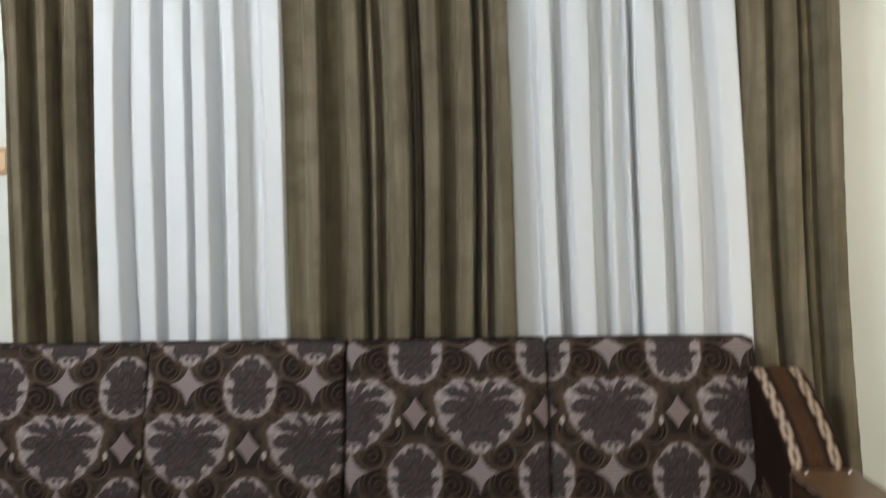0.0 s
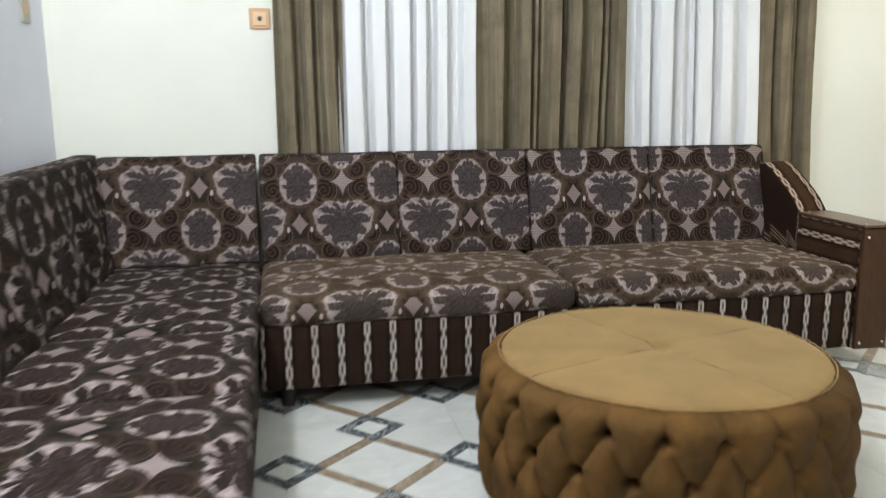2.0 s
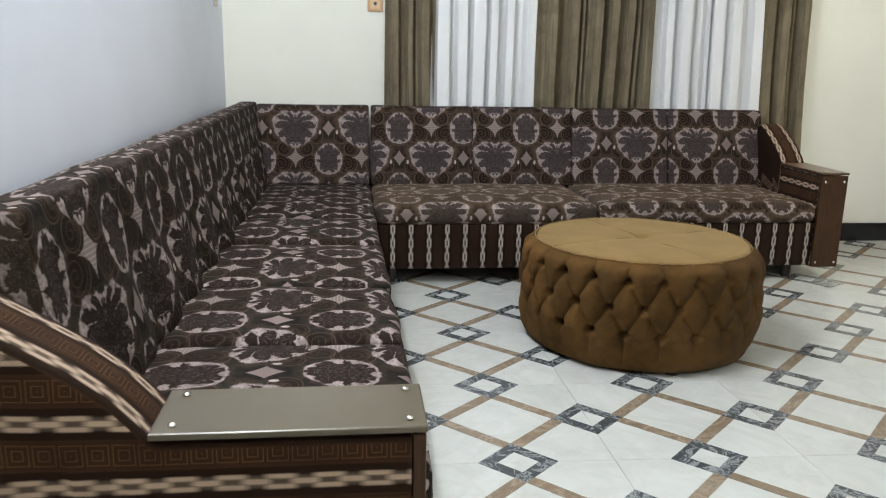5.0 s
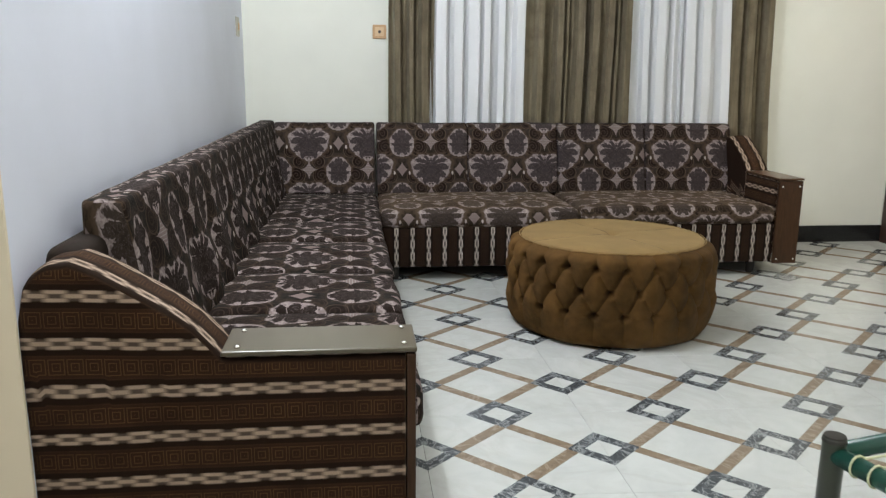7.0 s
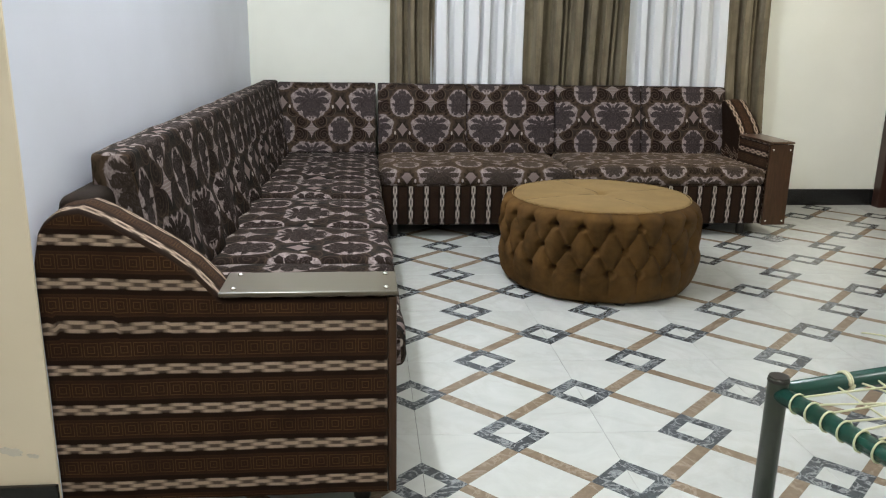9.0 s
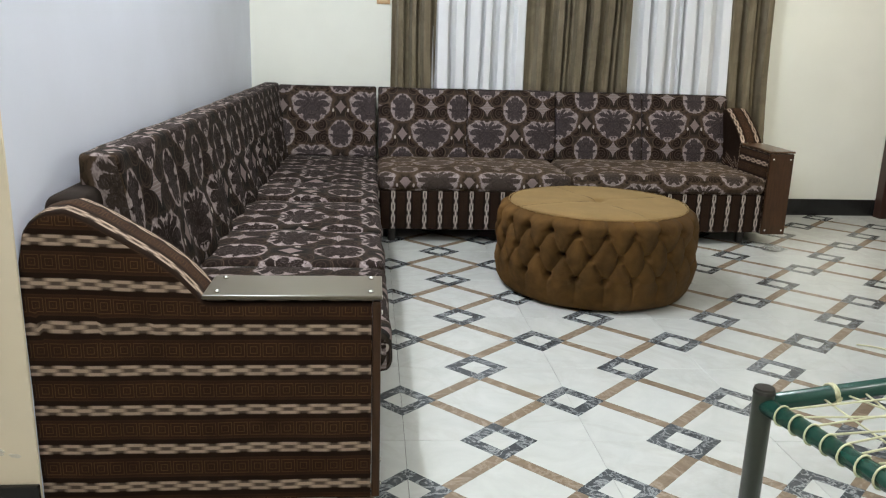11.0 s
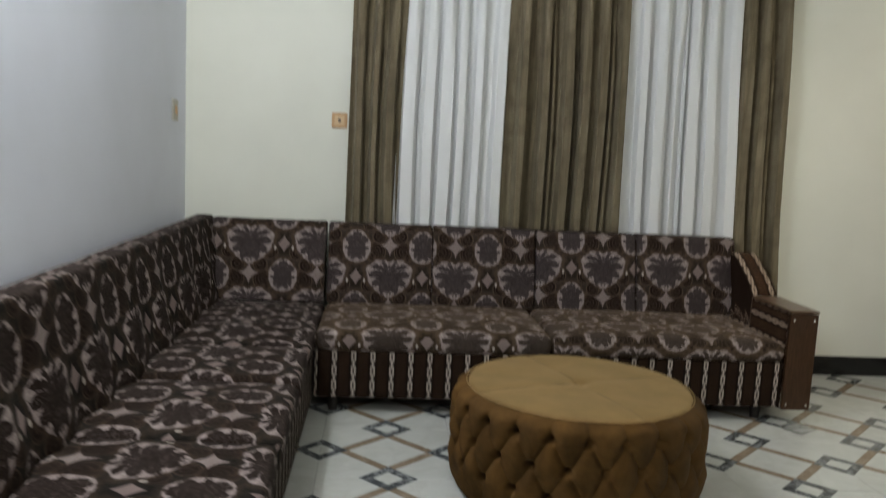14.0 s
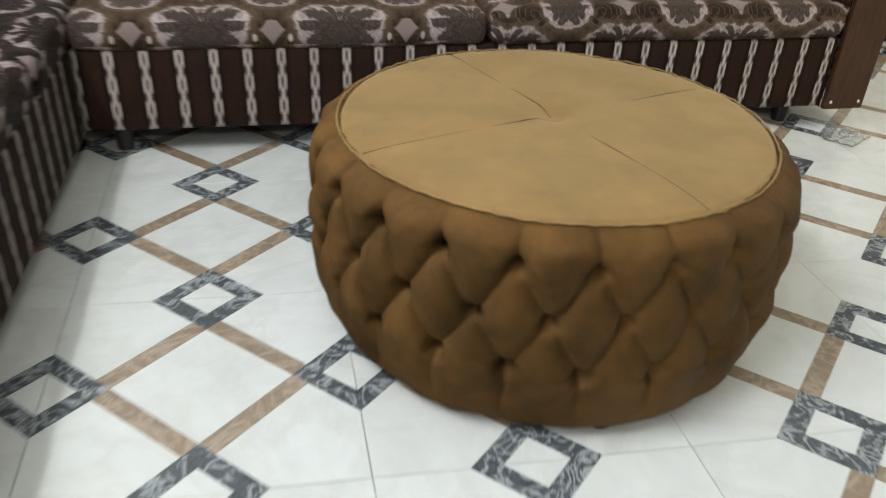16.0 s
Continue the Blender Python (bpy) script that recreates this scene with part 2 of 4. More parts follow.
def wood(name, colour, rough, along=(30, 4, 4)):
    m, t, b = material(name, colour, rough)
    mp = t.nodes.new("ShaderNodeMapping")
    mp.inputs["Scale"].default_value = along
    t.links.new(coords(t), mp.inputs["Vector"])
    g = noise_of(t, mp.outputs[0], 3, 6, 0.6, 1.0)
    t.links.new(mix(t, g.below(0.5, 0.2), tuple(v * 1.3 for v in colour), tuple(v * 0.65 for v in colour)), b.inputs["Base Color"])
    bump(t, b, g, 0.08, 0.001)
    return m

panel_wood = wood("polished_red_brown_wood", (0.043, 0.0195, 0.0088), 0.34, (25, 25, 3))
board_brown = wood("glossy_orange_brown_wood", (0.075, 0.036, 0.0145), 0.28, (4, 25, 25))
board_wood = material("satin_grey_brown_laminate", (0.084, 0.069, 0.045), 0.28)[0]
panel_wood.node_tree.nodes["Principled BSDF"].inputs["Specular IOR Level"].default_value = 0.22
door_wood = wood("dark_stained_door_wood", (0.040, 0.018, 0.013), 0.32, (25, 25, 2))
leg_wood = wood("pale_raw_wood", (0.52, 0.38, 0.22), 0.6, (20, 20, 2))

def marble(name, colour, vein, amount, scale, rough=0.16, veins=0.5):
    m, t, b = material(name, colour, rough)
    info = t.nodes.new("ShaderNodeObjectInfo")
    geo = t.nodes.new("ShaderNodeNewGeometry")
    shift = t.nodes.new("ShaderNodeVectorMath")
    shift.operation = "MULTIPLY_ADD"
    t.links.new(info.outputs["Random"], shift.inputs[0])
    shift.inputs[1].default_value = (7, 13, 5)
    t.links.new(geo.outputs["Position"], shift.inputs[2])
    a = noise_of(t, shift.outputs[0], scale, 8, 0.62, 1.2)
    c = noise_of(t, shift.outputs[0], scale * 3.1, 6, 0.6, 2.0)
    line = (a - 0.5).abs().below(0.02, 0.02)
    rnd = N(t, info.outputs["Random"])
    col = mix(t, c.below(0.5, 0.18), colour, tuple(v * (1 - amount) for v in colour))
    col = mix(t, line * veins, col, vein)
    col = mix(t, rnd * 0.16, col, tuple(v * 0.72 for v in colour))
    t.links.new(col, b.inputs["Base Color"])
    scuff, speck = noise_of(t, geo.outputs["Position"], 2.3, 7, 0.65, 0.6), noise_of(t, geo.outputs["Position"], 55, 2, 0.5)
    col = mix(t, scuff.below(0.46, 0.16) * 0.22, col, tuple(v * w for v, w in zip(colour, (0.66, 0.70, 0.74))))
    col = mix(t, speck.below(0.25, 0.03) * 0.5, col, tuple(v * 0.45 for v in colour))
    t.links.new((c * 0.14 + scuff * 0.10 + (rough - 0.09)).s, b.inputs["Roughness"])
    bump(t, b, c, 0.02, 0.001)
    return m

white_marble = marble("white_marble", (0.58, 0.595, 0.575), (0.42, 0.40, 0.37), 0.12, 1.6, 0.17, 0.25)
dark_marble = marble("grey_black_marble", (0.085, 0.095, 0.105), (0.40, 0.42, 0.43), 0.55, 17.0, 0.18, 0.8)
brown_marble = marble("brown_marble", (0.26, 0.195, 0.135), (0.42, 0.35, 0.28), 0.30, 8.0, 0.2, 0.5)
grout = material("pale_grey_grout", (0.46, 0.45, 0.42), 0.8)[0]
skirt_black = material("black_marble_skirting", (0.012, 0.012, 0.013), 0.22)[0]
chrome = material("chrome", (0.75, 0.74, 0.72), 0.2, 1.0)[0]
brass = material("antique_brass", (0.21, 0.175, 0.110), 0.40, 1.0)[0]
green_paint = material("dark_green_gloss_paint", (0.010, 0.055, 0.040), 0.25)[0]
post_paint = material("dark_olive_gloss_paint", (0.028, 0.034, 0.022), 0.35)[0]
rope_cloth = material("cream_rope", (0.56, 0.55, 0.36), 0.8)[0]
plate_tan = material("tan_plastic", (0.50, 0.30, 0.15), 0.35)[0]
plate_pale = material("pale_tan_plastic", (0.62, 0.44, 0.26), 0.3)[0]
plate_grey = material("grey_plastic", (0.42, 0.40, 0.36), 0.4)[0]
dark_plastic = material("dark_brown_plastic", (0.05, 0.03, 0.02), 0.4)[0]
grey_cloth = plain_cloth("worn_grey_cloth", (0.16, 0.16, 0.17), 0.2, 0.2)
foot_black = material("black_wooden_feet", (0.015, 0.012, 0.010), 0.5)[0]

# ---- mesh helpers ----
def mesh_ob(name, bm, mat, parent=None, label="", smooth=True):
    me = bpy.data.meshes.new(name)
    bm.to_mesh(me)
    bm.free()
    for p in me.polygons:
        p.use_smooth = smooth
    for mm in (mat if isinstance(mat, (list, tuple)) else [mat]):
        me.materials.append(mm)
    ob = new(name, me)
    if parent is not None:
        ob.parent = parent
    if label:
        ob["label"] = label
    return ob

def part(name, bm, mat, parent, label="", smooth=True):
    return mesh_ob(name, bm, mat, parent, label, smooth)

def ticks(a, b, r, n):
    """Stations from a to b, close together at the rounded ends."""
    mid = [a + r + (b - a - 2 * r) * i / n for i in range(n + 1)]
    return [a, a + r * 0.12, a + r * 0.4, *mid, b - r * 0.4, b - r * 0.12, b]

def rbox(lo, hi, r, n=(4, 4, 4), warp=None, uv=None):
    """A box with rounded edges, cut into a grid; warp bends its points, uv(co, normal) gives texture places."""
    bm = bmesh.new()
    T = [ticks(lo[k], hi[k], r, n[k]) for k in range(3)]
    L = [len(x) for x in T]
    cache = {}
    def vert(i, j, k):
        key = (i, j, k)
        if key not in cache:
            p = Vector((T[0][i], T[1][j], T[2][k]))
            c = Vector([min(max(p[a], lo[a] + r), hi[a] - r) for a in range(3)])
            d = p - c
            cache[key] = bm.verts.new(c + d.normalized() * r if d.length > 1e-9 else p)
        return cache[key]
    for axis in range(3):
        a, b = (axis + 1) % 3, (axis + 2) % 3
        for side in (0, L[axis] - 1):
            for i in range(L[a] - 1):
                for j in range(L[b] - 1):
                    quad = []
                    for di, dj in ((0, 0), (1, 0), (1, 1), (0, 1)):
                        idx = [0, 0, 0]
                        idx[axis], idx[a], idx[b] = side, i + di, j + dj
                        quad.append(vert(*idx))
                    bm.faces.new(quad if side else quad[::-1])
    bm.normal_update()
    if uv:
        layer = bm.loops.layers.uv.new("UVMap")
        for f in bm.faces:
            for lp in f.loops:
                lp[layer].uv = uv(lp.vert.co, f.normal)
    if warp:
        for v in bm.verts:
            v.co = warp(v.co.copy())
        bm.normal_update()
    return bm

def plain_box(lo, hi, bevel=0.0):
    bm = bmesh.new()
    bmesh.ops.create_cube(bm, size=1)
    for v in bm.verts:
        v.co = Vector([lo[k] + (v.co[k] + 0.5) * (hi[k] - lo[k]) for k in range(3)])
    if bevel:
        bmesh.ops.bevel(bm, geom=list(bm.edges), offset=bevel, segments=2, profile=0.5, affect="EDGES")
    return bm

def tube(points, radius, sides=10, cap=True, closed=False):
    """A pipe along points."""
    bm = bmesh.new()
    rings, P = [], [Vector(p) for p in points]
    for i, p in enumerate(P):
        if closed:
            d = P[(i + 1) % len(P)] - P[i - 1]
        else:
            d = P[min(i + 1, len(P) - 1)] - P[max(i - 1, 0)]
        q = d.normalized().to_track_quat("Z", "Y")
        rings.append([bm.verts.new(p + q @ Vector((radius * math.cos(2 * math.pi * k / sides), radius * math.sin(2 * math.pi * k / sides), 0))) for k in range(sides)])
    pairs = list(zip(rings, rings[1:])) + ([(rings[-1], rings[0])] if closed else [])
    for A, B in pairs:
        for k in range(sides):
            bm.faces.new((A[k], A[(k + 1) % sides], B[(k + 1) % sides], B[k]))
    if cap and not closed:
        bm.faces.new(rings[0][::-1])
        bm.faces.new(rings[-1])
    bm.normal_update()
    return bm

def thing(name, place=(0, 0, 0), **tags):
    ob = new(name)
    ob.empty_display_size = 0.1
    ob.location = place
    return tagged(ob, **tags)

def structure(name, lo, hi, mat, label, bevel=0.0):
    return tagged(mesh_ob(name, plain_box(lo, hi, bevel), mat, smooth=False), label, kind="structure")

# ---- the room ----
XL, XR, YB, YF, ZC = -2.290, 2.125, 2.507, -4.6, 3.05
structure("floor_base", (-4.2, YF, -0.20), (XR + 0.2, YB + 0.2, -0.012), grout, "pale grey bed under the marble floor")
structure("ceiling", (-4.2, YF, ZC), (XR + 0.2, YB + 0.2, ZC + 0.15), ceiling_white, "plain white painted ceiling")
structure("wall_north", (XL, YB, -0.012), (XR, YB + 0.2, ZC), wall_cream, "cream painted wall behind the curtains")
west = structure("wall_west", (XL - 0.24, -1.147, -0.012), (XL, YB + 0.2, ZC), wall_blue, "pale lavender painted wall beside the long sofa")
NEAR = 0.048   # the wall stands a little askew
for v in west.data.vertices:
    if v.co.y < 0:
        v.co.x += NEAR
structure("wall_west_end", (-4.2, -1.155, -0.012), (XL + NEAR + 0.003, -1.147, ZC), wall_beige, "beige painted wall with a small patch of flaked plaster")
structure("wall_west_far", (-4.4, YF, -0.012), (-4.2, -1.147, ZC), wall_beige, "beige painted wall")
structure("wall_south", (-4.4, YF - 0.2, -0.012), (XR + 0.2, YF, ZC), wall_cream, "cream painted wall")
DY1, DY0, DH = 2.472, 1.472, 2.225
structure("wall_east_1", (XR, DY1, -0.012), (XR + 0.2, YB + 0.2, ZC), wall_cream, "narrow cream wall strip beside the door")
structure("wall_east_2", (XR, YF, -0.012), (XR + 0.2, DY0, ZC), wall_cream, "cream painted wall")
structure("wall_east_3", (XR, DY0, DH), (XR + 0.2, DY1, ZC), wall_cream, "cream wall above the door")
SK = 0.118
structure("baseboard_1", (XL, YB - 0.014, 0.0), (XR, YB, SK), skirt_black, "black polished skirting", 0.003)
structure("baseboard_2", (XL, -0.4, 0.0), (XL + 0.034, YB - 0.014, SK), skirt_black, "black polished skirting", 0.003)
structure("baseboard_3", (XR - 0.014, DY1, 0.0), (XR, YB - 0.014, SK), skirt_black, "black polished skirting", 0.003)
structure("baseboard_4", (XR - 0.014, YF, 0.0), (XR, DY0, SK), skirt_black, "black polished skirting", 0.003)
structure("baseboard_5", (-4.2, -1.169, 0.0), (XL + NEAR + 0.003, -1.155, SK), skirt_black, "black polished skirting", 0.003)

# ---- door ----
door = thing("door_1", (XR, 1.972, 0), label="closed dark-stained wooden door in a dark frame", kind="structure")
def door_part(name, lo, hi, bevel=0.004, label=""):
    o = (XR, 1.972, 0)
    return part(name, plain_box([a - b for a, b in zip(lo, o)], [a - b for a, b in zip(hi, o)], bevel), door_wood, door, label, smooth=False)
door_part("door_frame", (XR - 0.02, DY1 - 0.08, 0), (XR + 0.12, DY1, DH))
door_part("door_frame", (XR - 0.02, DY0, 0), (XR + 0.12, DY0 + 0.08, DH))
door_part("door_frame", (XR - 0.02, DY0 + 0.08, DH - 0.08), (XR + 0.12, DY1 - 0.08, DH))
leaf = door_part("door_leaf", (XR + 0.025, DY0 + 0.08, 0.005), (XR + 0.065, DY1 - 0.08, DH - 0.08))
for z0, z1 in ((0.15, 0.85), (1.05, 1.95)):
    part("raised_panel", plain_box((0.010, -0.28, z0), (0.026, 0.28, z1), 0.006), door_wood, leaf, smooth=False)

# ---- sofas ----
def bulge(co, lo, hi, amount, axis=2):
    """Adds a soft crown to the top of a cushion."""
    f = 1.0
    for k in range(3):
        if k != axis:
            s = (co[k] - lo[k]) / (hi[k] - lo[k]) * 2 - 1
            f *= max(0.0, 1 - abs(s) ** 3)
    if co[axis] > (lo[axis] + hi[axis]) / 2:
        co[axis] += amount * f
    return co

def wob(x, y, z, scale, amount):
    return noise.noise(Vector((x, y, z)) * scale) * amount

ARM_TOP = [(0.0, 0.555), (0.395, 0.555), (0.412, 0.578), (0.45, 0.620), (0.50, 0.660), (0.567, 0.702), (0.634, 0.742), (0.680, 0.762), (0.727, 0.756), (0.758, 0.734), (0.776, 0.706), (0.784, 0.655)]

def arm_height(x):
    for (x0, z0), (x1, z1) in zip(ARM_TOP, ARM_TOP[1:]):
        if x <= x1:
            return z0 + (z1 - z0) * (x - x0) / (x1 - x0)
    return ARM_TOP[-1][1]

def build_arm(sofa, to_world, thick, bottom, board_label, board_mat, first, bare):
    """An upholstered arm with a rising, rounded back half, a screwed board on its front half and a wooden front panel. Local x goes from front to back."""
    bm = bmesh.new()
    layer = bm.loops.layers.uv.new("UVMap")
    xs = [0.02 + 0.764 * i / 60 for i in range(61)]
    nz, e = 12, 0.018
    ring_rows = []
    for x in xs:
        top = arm_height(x)
        ring = []
        for k in range(nz + 1):
            ring.append((0.0, bottom + (top - e - bottom) * k / nz))
        for k in range(1, 5):
            a = math.pi / 2 * k / 4
            ring.append((e - e * math.cos(a), top - e + e * math.sin(a)))
        for k in range(1, 6):
            ring.append((e + (thick - 2 * e) * k / 6, top + 0.006 * math.sin(math.pi * k / 6)))
        for k in range(0, 5):
            a = math.pi / 2 * k / 4
            ring.append((thick - e + e * math.sin(a), top - e + e * math.cos(a)))
        for k in range(1, nz + 1):
            ring.append((thick, top - e - (top - e - bottom) * k / nz))
        row = []
        for y, z in ring:
            w = wob(x * 1.2, y, z, 7, 0.004)
            side = -1 if y < thick / 2 else 1
            if z < top - 0.03:
                y += side * w
            row.append((bm.verts.new(to_world(x, y, z)), x, y, z))
        ring_rows.append(row)
    arc = [0.0]
    for a, b in zip(xs, xs[1:]):
        arc.append(arc[-1] + math.hypot(b - a, arm_height(b) - arm_height(a)))
    for i, (A, B) in enumerate(zip(ring_rows, ring_rows[1:])):
        for k in range(len(A) - 1):
            f = bm.faces.new((A[k][0], A[k + 1][0], B[k + 1][0], B[k][0]))
            on_top = A[k][3] > arm_height(A[k][1]) - 0.016 and A[k + 1][3] > arm_height(A[k][1]) - 0.016
            for lp, (v, x, y, z), s in zip(f.loops, (A[k], A[k + 1], B[k + 1], B[k]), (arc[i], arc[i], arc[i + 1], arc[i + 1])):
                inner = (y < thick / 2) == (bare == 0) and z > 0.44
                lp[layer].uv = (s, y - first) if on_top else (x, 0.018) if inner and x > 0.41 else (x, (z - 0.095 - 0.03 * max(0, x - 0.4) * (z > 0.5)) * 0.949)
    bm.faces.new([r[0] for r in ring_rows[-1]])
    bmesh.ops.recalc_face_normals(bm, faces=bm.faces)
    arm = part("arm", bm, braid_cloth, sofa, "brown arm with cream braids")
    def slab(name, lo, hi, mat, label, parent):
        b = plain_box(lo, hi, 0.003)
        for v in b.verts:
            v.co = to_world(*v.co)
        bmesh.ops.recalc_face_normals(b, faces=b.faces)
        return part(name, b, mat, parent, label, smooth=False)
    def screw(x, y, z, n, parent):
        b = bmesh.new()
        bmesh.ops.create_uvsphere(b, u_segments=10, v_segments=6, radius=0.0065)
        for v in b.verts:
            c = v.co.copy()
            c[n] *= 0.6
            v.co = to_world(x + c.x, y + c.y, z + c.z)
        bmesh.ops.recalc_face_normals(b, faces=b.faces)
        part("screw", b, chrome, parent, "domed chrome screw")
    board = slab("arm_board", (-0.004, -0.004, 0.561), (0.398, thick + 0.004, 0.572), board_mat, board_label, arm)
    for x, y in ((0.022, 0.022), (0.022, thick - 0.022), (0.368, 0.022), (0.368, thick - 0.022)):
        screw(x, y, 0.574, 2, arm)
    front = slab("front_panel", (-0.002, 0.0, bottom), (0.018, thick, 0.5565), panel_wood, "polished red-brown wooden front panel", arm)
    for y, z in ((0.02, bottom + 0.025), (thick - 0.02, bottom + 0.025), (0.02, 0.525), (thick - 0.02, 0.525)):
        screw(-0.003, y, z, 0, arm)

def seat_uv(swap, du, dv):
    def f(co, n):
        if swap:      # long sofa: pattern runs across its depth
            if abs(n.z) > 0.5:
                return (co.y + du, -co.x + dv)
            return (co.y + du, co.z - 0.41 + 1.47 + dv) if abs(n.x) > 0.5 else (co.x + du, co.z + dv)
        if abs(n.z) > 0.5:
            return (co.x + du, co.y + dv)
        return (co.x + du, co.z - 0.405 + 1.575 + dv) if abs(n.y) > 0.5 else (co.y + du, co.z + dv)
    return f

# sofa along the back wall
SB = 0.080
sofa = thing("sofa", (0, 0, 0), label="long brown damask sofa with braided base along the curtained wall", category="sofa", group="sofas of the corner set")
part("base", rbox((-1.468, 1.588, SB), (0.818, 2.36, 0.310), 0.012, (24, 6, 4), uv=lambda co, n: (co.z, (co.x + 1.284) * 1.039)), braid_base, sofa, "brown base with upright cream braids")
for x0, x1, du, dv in ((-1.468, -0.342, 1.307, -0.05), (-0.338, 0.818, 0.107, 0.04)):
    lo, hi = (x0, 1.570, 0.304), (x1, 2.26, 0.408)
    def seat_warp(co, lo=lo, hi=hi):
        co = bulge(co, lo, hi, 0.020)
        co.z += wob(co.x, co.y, 0, 3.5, 0.006)
        co.y += wob(co.x, 3.1, co.z, 4.0, 0.008) if co.y < 1.7 else 0
        return co
    part("seat_cushion", rbox(lo, hi, 0.040, (22, 14, 4), seat_warp, seat_uv(False, du, dv)), damask_seat, sofa)

def back_cushion(x0, x1, du, dv, parent, top=0.838):
    lo, hi = (x0, 2.215, 0.405), (x1, 2.365, top)
    def warp(co):
        t = (co.z - 0.405) / (top - 0.405)
        s = (co.x - x0) / (x1 - x0) * 2 - 1
        if co.y < 2.30:
            co.y -= 0.016 * max(0, 1 - abs(s) ** 4) * math.sin(math.pi * min(1, max(0, t)))
            co.y += wob(co.x, 0, co.z, 5, 0.007)
        co.y += 0.105 * t if co.y < 2.30 else 0.025 * t
        co.z += wob(co.x, 7, 0, 3, 0.004) * t
        return co
    def uv(co, n):
        if abs(n.z) > 0.5:
            return (co.x + du, co.y - 2.215 + top + dv)
        return (co.x + du, co.z + dv) if abs(n.y) > 0.5 else (co.y + du, co.z + dv)
    part("back_cushion", rbox(lo, hi, 0.014, (18, 4, 14), warp, uv), damask_cloth, parent)

for x0, x1, du, dv in ((-1.464, -0.890, 1.307, -0.721), (-0.888, -0.311, 1.307, -0.721), (-0.306, 0.268, 0.107, -0.81), (0.271, 0.852, 0.107, -0.81)):
    back_cushion(x0, x1, du, dv, sofa)
part("back_frame", rbox((-1.46, 2.366, SB), (0.86, 2.39, 0.78), 0.012, (6, 2, 4), uv=lambda co, n: (co.z, co.x)), braid_cloth, sofa)
build_arm(sofa, lambda x, y, z: Vector((0.820 + y, 1.575 + x, z)), 0.143, SB - 0.005, "brown glossy arm board", board_brown, 0.018, 0)
for x, y in ((-1.38, 1.66), (0.74, 1.68), (-1.38, 2.3), (0.78, 2.3), (-0.3, 1.68)):
    b = bmesh.new()
    bmesh.ops.create_cone(b, cap_ends=True, segments=14, radius1=0.022, radius2=0.028, depth=SB, matrix=Matrix.Translation((x, y, SB / 2)))
    part("foot", b, foot_black, sofa, smooth=False)

# long sofa along the left wall, with the corner seat
sofa2 = thing("sofa", (0, 0, 0), label="long brown damask sofa with loose creased covers and braided arm", category="sofa", group="sofas of the corner set")
part("base", rbox((-2.20, -0.982, 0.050), (-1.478, 2.36, 0.306), 0.012, (6, 30, 4), uv=lambda co, n: (co.z, co.y * 1.039)), braid_base, sofa2, "brown base with upright cream braids")
CUTS = (-0.980, -0.335, 0.170, 0.750, 1.240, 2.215)
for i, (y0, y1) in enumerate(zip(CUTS, CUTS[1:])):
    lo, hi = (-2.16, y0 + 0.001, 0.300), (-1.462, y1 - 0.001, 0.410)
    def seat_warp(co, lo=lo, hi=hi, i=i):
        co = bulge(co, lo, hi, 0.018)
        co.z += wob(co.x * 0.6, co.y, i, 5, 0.009)
        if co.x > -1.6:
            co.x += wob(0, co.y, co.z, 5, 0.012)
        co.x -= (co.y - 1.2) * 0.0165 if co.x > -1.9 and co.y < 1.2 else 0
        return co
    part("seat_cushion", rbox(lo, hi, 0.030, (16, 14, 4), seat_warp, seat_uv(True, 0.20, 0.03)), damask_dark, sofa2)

def side_back(y0, y1, parent):
    lo, hi = (-2.18, y0, 0.410), (-2.02, y1, 0.850)
    def warp(co):
        t = (co.z - 0.410) / 0.440
        w = min(1.0, max(0.0, (co.x + 2.17) / 0.13))
        fold = math.sin(co.y * 17 + 3.5 * noise.noise(Vector((0, co.y * 1.9, co.z * 1.2))))
        deep = min(1.0, max(0.0, (0.97 - t) / 0.5))
        co.x += w * deep * (0.013 * fold - 0.010 * max(0.0, fold) ** 6 + wob(1, co.y, co.z, 5, 0.012))
        co.x -= 0.012 * t + 0.066 * t * w
        co.z += wob(2, co.y, 0, 4, 0.005) * t
        if co.y < y0 + 0.05:
            co.y += 0.03 * (t - 0.5) + wob(co.x * 3, 0, co.z, 6, 0.010)
        return co
    def uv(co, n):
        if abs(n.z) > 0.5:
            return (co.y + 0.1, 0.838 - 0.72 + (-2.02 - co.x))
        return (co.y + 0.1, co.z - 0.72) if abs(n.x) > 0.5 else (co.x, co.z - 0.6)
    bm = rbox(lo, hi, 0.014, (6, 90, 16), warp, uv)
    for f in bm.faces:
        f.material_index = int(f.normal.y < -0.6)
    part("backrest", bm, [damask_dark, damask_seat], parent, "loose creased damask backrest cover")

